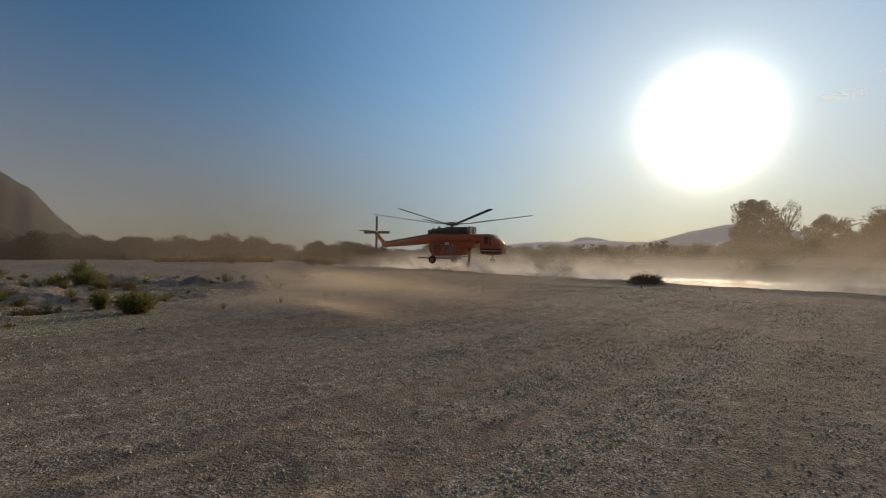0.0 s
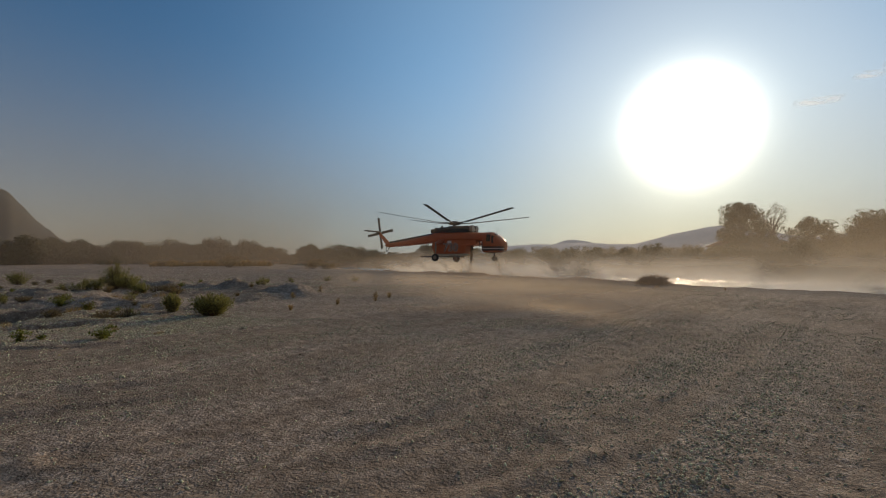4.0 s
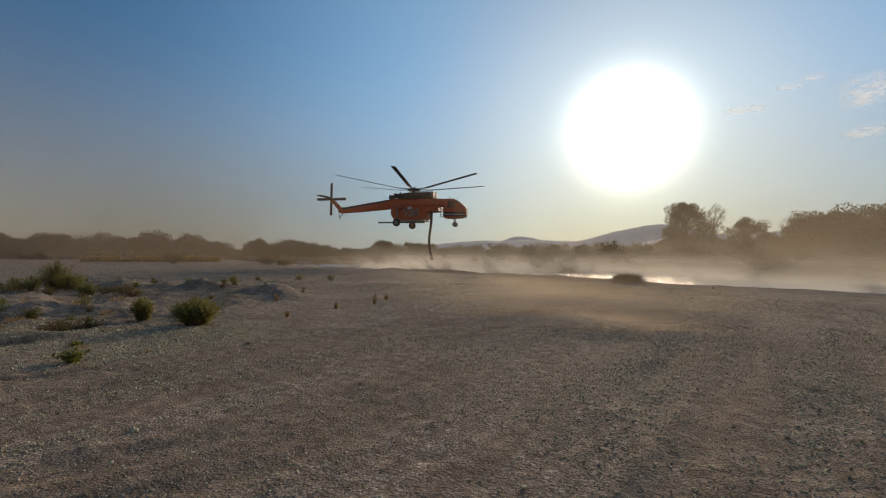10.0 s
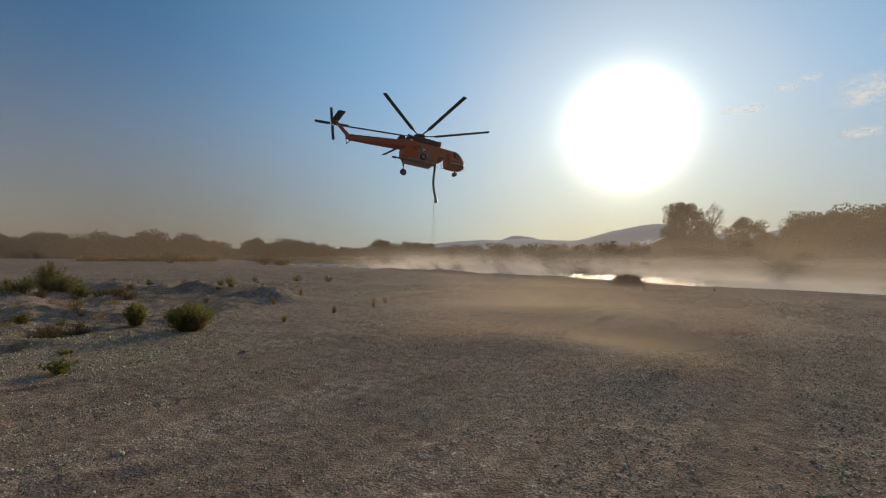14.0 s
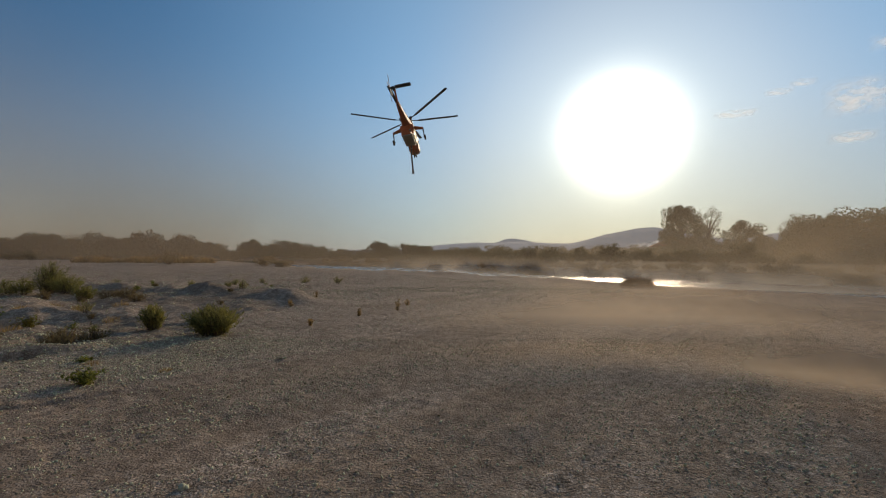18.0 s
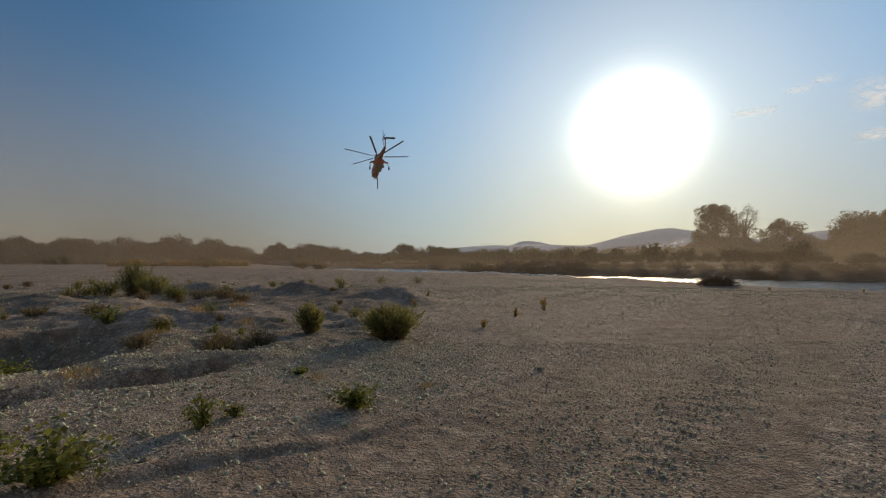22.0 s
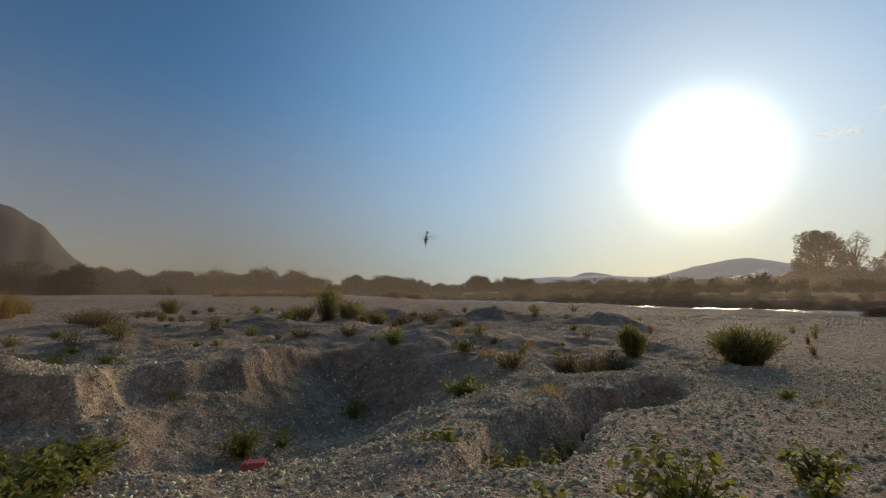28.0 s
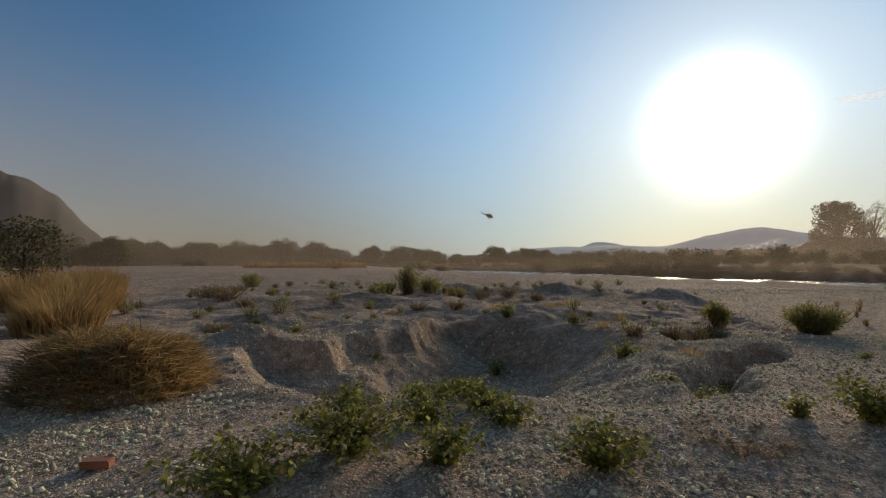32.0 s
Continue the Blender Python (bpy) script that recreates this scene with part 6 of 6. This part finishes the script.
def build_dust():
    # dust lifted off the river by the downwash; it blows off and settles after the helicopter has left
    for k, (far, h, s) in enumerate(((0.14, 1.6, 1.0), (0.6, 3.4, 1.6))):
        line = [((1 - far) * ax + far * bx, (1 - far) * ay + far * by) for (ax, ay), (bx, by) in (((-25, 80), (-30, 115)), ((-8, 63), (0, 95)), ((4, 49), (8, 76)), ((12, 39.5), (19, 64.3)), ((20.5, 35), (30, 55)), ((30, 24), (45, 44)), ((45, 9), (75, 22)))]
        ob = dust_sheet("river_dust", "bright dust and spray drifting over the river", line, h, DUST_LOW, s, -1.2, 0.8)
        drifting(ob, [(0, (-2, 0, 0)), (10, (2, 0, 0)), (16.5, (6, -1, -0.4)), (19, (10, -2, -2.5)), (22, (14, -3, -5.5)), (32, (18, -3, -7.5))])
    # the long veil in front of the woods
    for y, h in ((96, 30),):
        ob = dust_sheet("dust_veil", "brown veil of dust hanging before the woods", [(-150, y - 10), (-60, y), (-20, y + 4), (24, y + 6)], h, DUST_VEIL, 1.5, -2, 2.0, 0.45)
        drifting(ob, [(0, (0, 0, 0)), (16, (-3, 0, -1)), (22, (-10, 0, -8)), (32, (-16, 0, -11))])
    # golden sheets: fine dust, plus veiling glare about the sun built as haze
    for back, high in ((0, 5),):
        ob = dust_sheet("sunlit_haze", "golden haze of fine dust and lens glare over the far bank", [(-60, 128 + back), (-30, 108 + back), (-2, 88 + back), (6, 76 + back), (11, 66 + back), (18, 61 + back), (24, 57 + back), (30, 51 + back), (44, 40 + back), (62, 26 + back), (90, 8 + back)], high, DUST_GOLD, 1.6, -2, 0.5, 0.25)
        drifting(ob, [(0, (0, 0, 0)), (17, (2, 0, -0.3)), (22, (4, 0, -0.7)), (32, (5, 0, -0.9))])
    ob = dust_sheet("sunlit_haze", "golden haze of fine dust and lens glare before the trees", [(22, 64), (30, 55), (44, 41), (62, 27), (90, 8)], 10, DUST_GOLD, 1.5, -2, 0.5, 0.3)
    drifting(ob, [(0, (0, 0, 0)), (16.5, (2, 0, -0.5)), (22, (6, -1, -6)), (32, (9, -1, -10))])
    ob = dust_sheet("dust_veil", "tall thin brown haze of dust beyond the gravel", [(-170, 60), (-110, 88), (-50, 100), (25, 112)], 60, DUST_TALL, 1.2, -2, 2.0, 0.5)
    drifting(ob, [(0, (0, 0, 0)), (16, (-4, 0, 0)), (32, (-14, 0, -6))])
    ob = dust_sheet("sunlit_haze", "thin golden haze in the evening air before the trees", [(-6, 122), (24, 116), (38, 96), (50, 74), (66, 54), (90, 26)], 28, DUST_EVENING, 0.9, -2, 0.5, 0.3)
    drifting(ob, [(0, (0, 0, 0)), (32, (1.0, 0, 0))])
    # fine dust over the whole bed; the sheet also stands in for lens glare
    for line, high in (([(-130, 30), (-70, 56), (-30, 64), (0, 62), (18, 52), (34, 38), (52, 20), (70, -8)], 26),):
        ob = dust_sheet("dust_glare_veil", "fine sunlit dust and lens glare veil over the riverbed", line, high, DUST_GLARE, 1.3, -2, 0.6, 0.12)
        drifting(ob, [(0, (0, 0, 0)), (32, (1.5, 0, 0))])
    # gusts that sweep the open gravel as the helicopter climbs away
    for x, y, w, h in ((5.5, 6.2, 8, 0.85), (6.5, 9.4, 13, 1.25)):
        ob = dust_sheet("blown_dust", "gust of golden dust sweeping over the gravel", [(x - w / 2, y), (x, y + 0.5), (x + w / 2, y - 0.8)], h, DUST_NEAR, 0.7, -0.12, 0.5, 0.4, 0.5)
        drifting(ob, [(0, (-6, 4, 0)), (3, (-3.5, 4, 0)), (7, (-1, 3, 0)), (10, (-2.5, 4, -0.1)), (12, (-1, 2, 0)), (14, (-3.5, 1.5, 0)), (17, (-4.5, 0, 0)), (19, (0, 0, 0)), (20.5, (3, 0, -0.4)), (23, (6, 0, -1.6)), (32, (8, 0, -2.2))])
    # thin dust that blows low over the gravel
    for x, y, w, h in ((3, 17, 14, 1.3),):
        ob = dust_sheet("blown_dust", "thin dust blowing low over the gravel", [(x - w / 2, y), (x, y + 0.5), (x + w / 2, y - 0.5)], h, DUST_NEAR, 1.2, -0.1, 0.5, 0.35, 0.5)
        drifting(ob, [(0, (-7, 3, 0)), (6, (-3, 1, 0)), (12, (0, 0, 0)), (19, (4, -2, 0)), (22, (9, -3, -0.8)), (32, (12, -3, -2.5))])


build_dust()


def build_spray():
    rng = np.random.default_rng(5)
    n = 420
    drop = -6.5 * rng.random(n) ** 0.9
    at = np.stack([0.05 * rng.normal(size=n) * (1 - drop * 0.9) + 0.12 * np.sin(drop * 1.3), 0.05 * rng.normal(size=n) * (1 - drop * 0.9), drop], 1)
    s = (0.018 + 0.03 * rng.random(n))[:, None]
    e = np.array([[0.6, 0, 0], [-0.3, 0.5, 0], [-0.3, -0.5, 0], [0, 0, 2.2]])
    verts = (at[:, None] + e[None] * s[:, None]).reshape(-1, 3)
    i = np.arange(n)[:, None] * 4
    faces = np.concatenate([i + f for f in ([0, 2, 1], [0, 1, 3], [1, 2, 3], [2, 0, 3])])
    return tagged(new("water_spray", fast_mesh("water_spray", verts, faces, M["white"])), "thin stream of water drops falling from the hose", "water", kind="stuff")


spray = build_spray()


# ---- clouds and smoke ----
def build_clouds():
    white = dust_material("cloud_white", (0.95, 0.98, 1.0), 0.7, 0.012, 0.26, 0.74, (1, 1, 2.0), 0.95, seed=5)
    for az, el, w, h in ((32.2, 14.4, 330, 70), (35.9, 15.9, 200, 60), (37.8, 16.4, 180, 60), (41.8, 14.4, 420, 280), (41.4, 10.9, 300, 90), (44.5, 18.5, 320, 120), (46.0, 12.5, 260, 120)):
        d = 4300
        x, y, z = d * math.sin(radians(az)), d * math.cos(radians(az)), d * math.tan(radians(el))
        c, s_ = math.cos(radians(az)), math.sin(radians(az))
        cols, rws = 16, 8
        verts, thick = [], []
        for i in range(cols + 1):
            for j in range(rws + 1):
                u, v = i / cols * 2 - 1, j / rws * 2 - 1
                verts.append((u * w / 2 * c, -u * w / 2 * s_ + 20 * math.sin(3 * u), v * h / 2))
                thick.append(max(0.0, 1 - u * u) * max(0.0, 1 - v * v))
        faces = [(i * (rws + 1) + j, (i + 1) * (rws + 1) + j, (i + 1) * (rws + 1) + j + 1, i * (rws + 1) + j + 1) for i in range(cols) for j in range(rws)]
        ob = mesh_object("cloud", verts, faces, white, smooth=True)
        ob.matrix_basis = pose(x, y, z)
        at = ob.data.attributes.new("thickness", "FLOAT", "POINT")
        at.data.foreach_set("value", thick)
        tagged(ob, "small white wisp of cloud", "cloud", "clouds", "structure")
    # smoke drifting off the mountain's foot
    pale = dust_material("pale_smoke", (0.9, 0.95, 1.0), 0.95, 0.02, 0.3, 0.62, (1, 1, 1.6), 0.6, 12)
    for az, el, w, h, rise in ((23.4, 1.0, 260, 70, 0.10), (24.9, 1.5, 190, 40, 0.38)):
        d = 3500
        c, s_ = math.cos(radians(az)), math.sin(radians(az))
        verts, thick = [], []
        for i in range(17):
            for j in range(9):
                u, v = i / 8 - 1, j / 4 - 1
                verts.append((u * w / 2 * c, -u * w / 2 * s_, v * h / 2 + rise * u * w / 2))
                thick.append(max(0.0, 1 - u * u) * max(0.0, 1 - v * v))
        ob = mesh_object("smoke", verts, [(i * 9 + j, i * 9 + 9 + j, i * 9 + 10 + j, i * 9 + j + 1) for i in range(16) for j in range(8)], pale, smooth=True)
        ob.matrix_basis = pose(d * s_, d * c, d * math.tan(radians(el)))
        ob.data.attributes.new("thickness", "FLOAT", "POINT").data.foreach_set("value", thick)
        tagged(ob, "thin pale smoke before the mountain", "smoke", "smoke", "structure")


build_clouds()


# ---- stones of the riverbed ----
def pebble_mesh(rng, subdivs=1):
    bm = bmesh.new()
    bmesh.ops.create_icosphere(bm, subdivisions=subdivs, radius=0.5)
    s = Vector((1.0, 0.62 + 0.3 * rng.random(), 0.32 + 0.2 * rng.random()))
    for v in bm.verts:
        v.co = Vector((v.co.x * s.x, v.co.y * s.y, v.co.z * s.z)) * (0.85 + 0.25 * rng.random())
    # broken faces
    for _ in range(7):
        way = Vector(rng.normal(size=3)).normalized()
        most = max(v.co.dot(way) for v in bm.verts) * (0.55 + 0.3 * rng.random())
        for v in bm.verts:
            over = v.co.dot(way) - most
            if over > 0:
                v.co -= way * over
    return bm


def rough_pebble(rng):
    """A plain eight-sided pebble for the countless far ones."""
    bm = bmesh.new()
    w, h = 0.32 + 0.12 * rng.random(), 0.2 + 0.1 * rng.random()
    top, low = bm.verts.new((0.05 * rng.normal(), 0.05 * rng.normal(), h)), bm.verts.new((0, 0, -h))
    ring = [bm.verts.new((0.5 * c + 0.06 * rng.normal(), w * s + 0.06 * rng.normal(), 0.05 * rng.normal())) for c, s in ((1, 0), (0.1, 1), (-1, 0), (0, -1))]
    for k in range(4):
        bm.faces.new((ring[k], ring[(k + 1) % 4], top))
        bm.faces.new((ring[(k + 1) % 4], ring[k], low))
    bm.verts.index_update()
    return bm


def build_stones():
    rng = np.random.default_rng(33)
    shapes = []
    for k in range(8):
        bm = pebble_mesh(rng, 2)
        me = bpy.data.meshes.new("stone")
        bm.to_mesh(me)
        bm.free()
        me.materials.append(M["stone"])
        shapes.append(me)
    # the larger stones that can be told apart
    for k in range(240):
        if k < 130:
            x, y = rng.uniform(-17, -8), rng.uniform(1.6, 7.5)
        elif k < 220:
            x, y = rng.uniform(-9, -3), rng.uniform(3, 10)
        else:
            x, y = rng.uniform(-5, 6), rng.uniform(2.2, 8)
        s = (0.04 + 0.06 * rng.random() ** 2) * (0.55 if k >= 220 else 1.0)
        while float(worn_lanes(np.array([x]), np.array([y]))[0]) > 0.3:
            x -= 0.6
        ob = new("stone", shapes[k % 8])
        ob.parent = ground
        ob.matrix_basis = pose(x, y, ground_z(x, y) + 0.1 * s, rng.normal() * 12, rng.normal() * 12, rng.random() * 360) @ Matrix.Scale(s, 4)
    # cobbles that have rolled down the spoil ridge
    for k in range(60):
        a, r = rng.random() * math.tau, 0.75 * math.sqrt(rng.random())
        x, y = -14.9 + r * math.cos(a), 4.1 + 1.1 * r * math.sin(a)
        s = 0.05 + 0.07 * rng.random() ** 2
        ob = new("stone", shapes[k % 8])
        ob.parent = ground
        ob.matrix_basis = pose(x, y, ground_z(x, y) + 0.1 * s, rng.normal() * 12, rng.normal() * 12, rng.random() * 360) @ Matrix.Scale(s, 4)
    # the countless small ones
    proto = []
    for k in range(6):
        bm = pebble_mesh(rng, 1) if k < 3 else rough_pebble(rng)
        bm.verts.ensure_lookup_table()
        proto.append((np.array([v.co[:] for v in bm.verts]), np.array([[v.index for v in f.verts] for f in bm.faces])))
        bm.free()
    # packed round the pit and the track, thinner over the open bed and the far flat
    x = np.concatenate([rng.uniform(-17.5, -3.5, 195000), rng.uniform(-6, 9, 115000), rng.uniform(-22, 12, 60000), rng.uniform(-48, 14, 32000)])
    y = np.concatenate([2.6 + 10.5 * rng.random(195000) ** 1.3, 1.4 + 9 * rng.random(115000) ** 1.2, 5 + 20 * rng.random(60000) ** 1.2, 11 + 30 * rng.random(32000)])
    n = len(x)
    patch = fbm(x, y, 1.6, 3, 61)
    # windrows of coarser gravel thrown up beside the wheel lanes of the open bed
    q, run = lane(TRACK, x, y)
    rows = smooth(-5.5, -3.0, x) * (value_noise(q / 0.5, run / 5.0, 111) + 0.5 * value_noise(q / 1.4, run / 7.0, 112))
    patch = patch + 0.9 * rows
    packed = 0.5 * worn_lanes(x, y)
    keep = rng.random(n) < np.clip(0.72 + 0.6 * patch, 0.15, 1.0) * (1 - packed)
    keep[:195000] &= rng.random(195000) < (smooth(-3.5, -5.6, x) * smooth(13.2, 10.0, y))[:195000]
    x, y, rows = x[keep], y[keep], rows[keep]
    z = height(x, y)
    s = 0.009 + 0.010 * np.clip(rows, 0, 1) + (0.034 + 0.030 * smooth(-3, -9, x)) * rng.random(len(x)) ** 10 + 0.012 * rng.random(len(x)) ** 2 + 0.035 * smooth(11, 26, y)
    a = rng.random(len(x)) * math.tau
    kind = np.where((s > 0.036) & (y < 9), rng.integers(0, 3, len(x)), rng.integers(3, 6, len(x)))
    vs, fs, base = [], [], 0
    for k in range(6):
        pv, pf = proto[k]
        m = kind == k
        c, d = np.cos(a[m]), np.sin(a[m])
        vx = (pv[None, :, 0] * c[:, None] - pv[None, :, 1] * d[:, None]) * s[m][:, None] + x[m][:, None]
        vy = (pv[None, :, 0] * d[:, None] + pv[None, :, 1] * c[:, None]) * s[m][:, None] + y[m][:, None]
        tip, roll = 0.5 * rng.normal(size=m.sum()), 0.5 * rng.normal(size=m.sum())
        vz = (pv[None, :, 2] + pv[None, :, 0] * tip[:, None] + pv[None, :, 1] * roll[:, None]) * s[m][:, None] + (z[m] + 0.09 * s[m])[:, None]
        vs.append(np.stack([vx, vy, vz], -1).reshape(-1, 3))
        fs.append((pf[None] + (np.arange(m.sum()) * len(pv))[:, None, None] + base).reshape(-1, 3))
        base += m.sum() * len(pv)
    me = fast_mesh("gravel", np.concatenate(vs), np.concatenate(fs), M["stone"])
    tagged(new("gravel", me), "loose pale pebbles strewn over the riverbed", "gravel", kind="stuff")


build_stones()
motions()
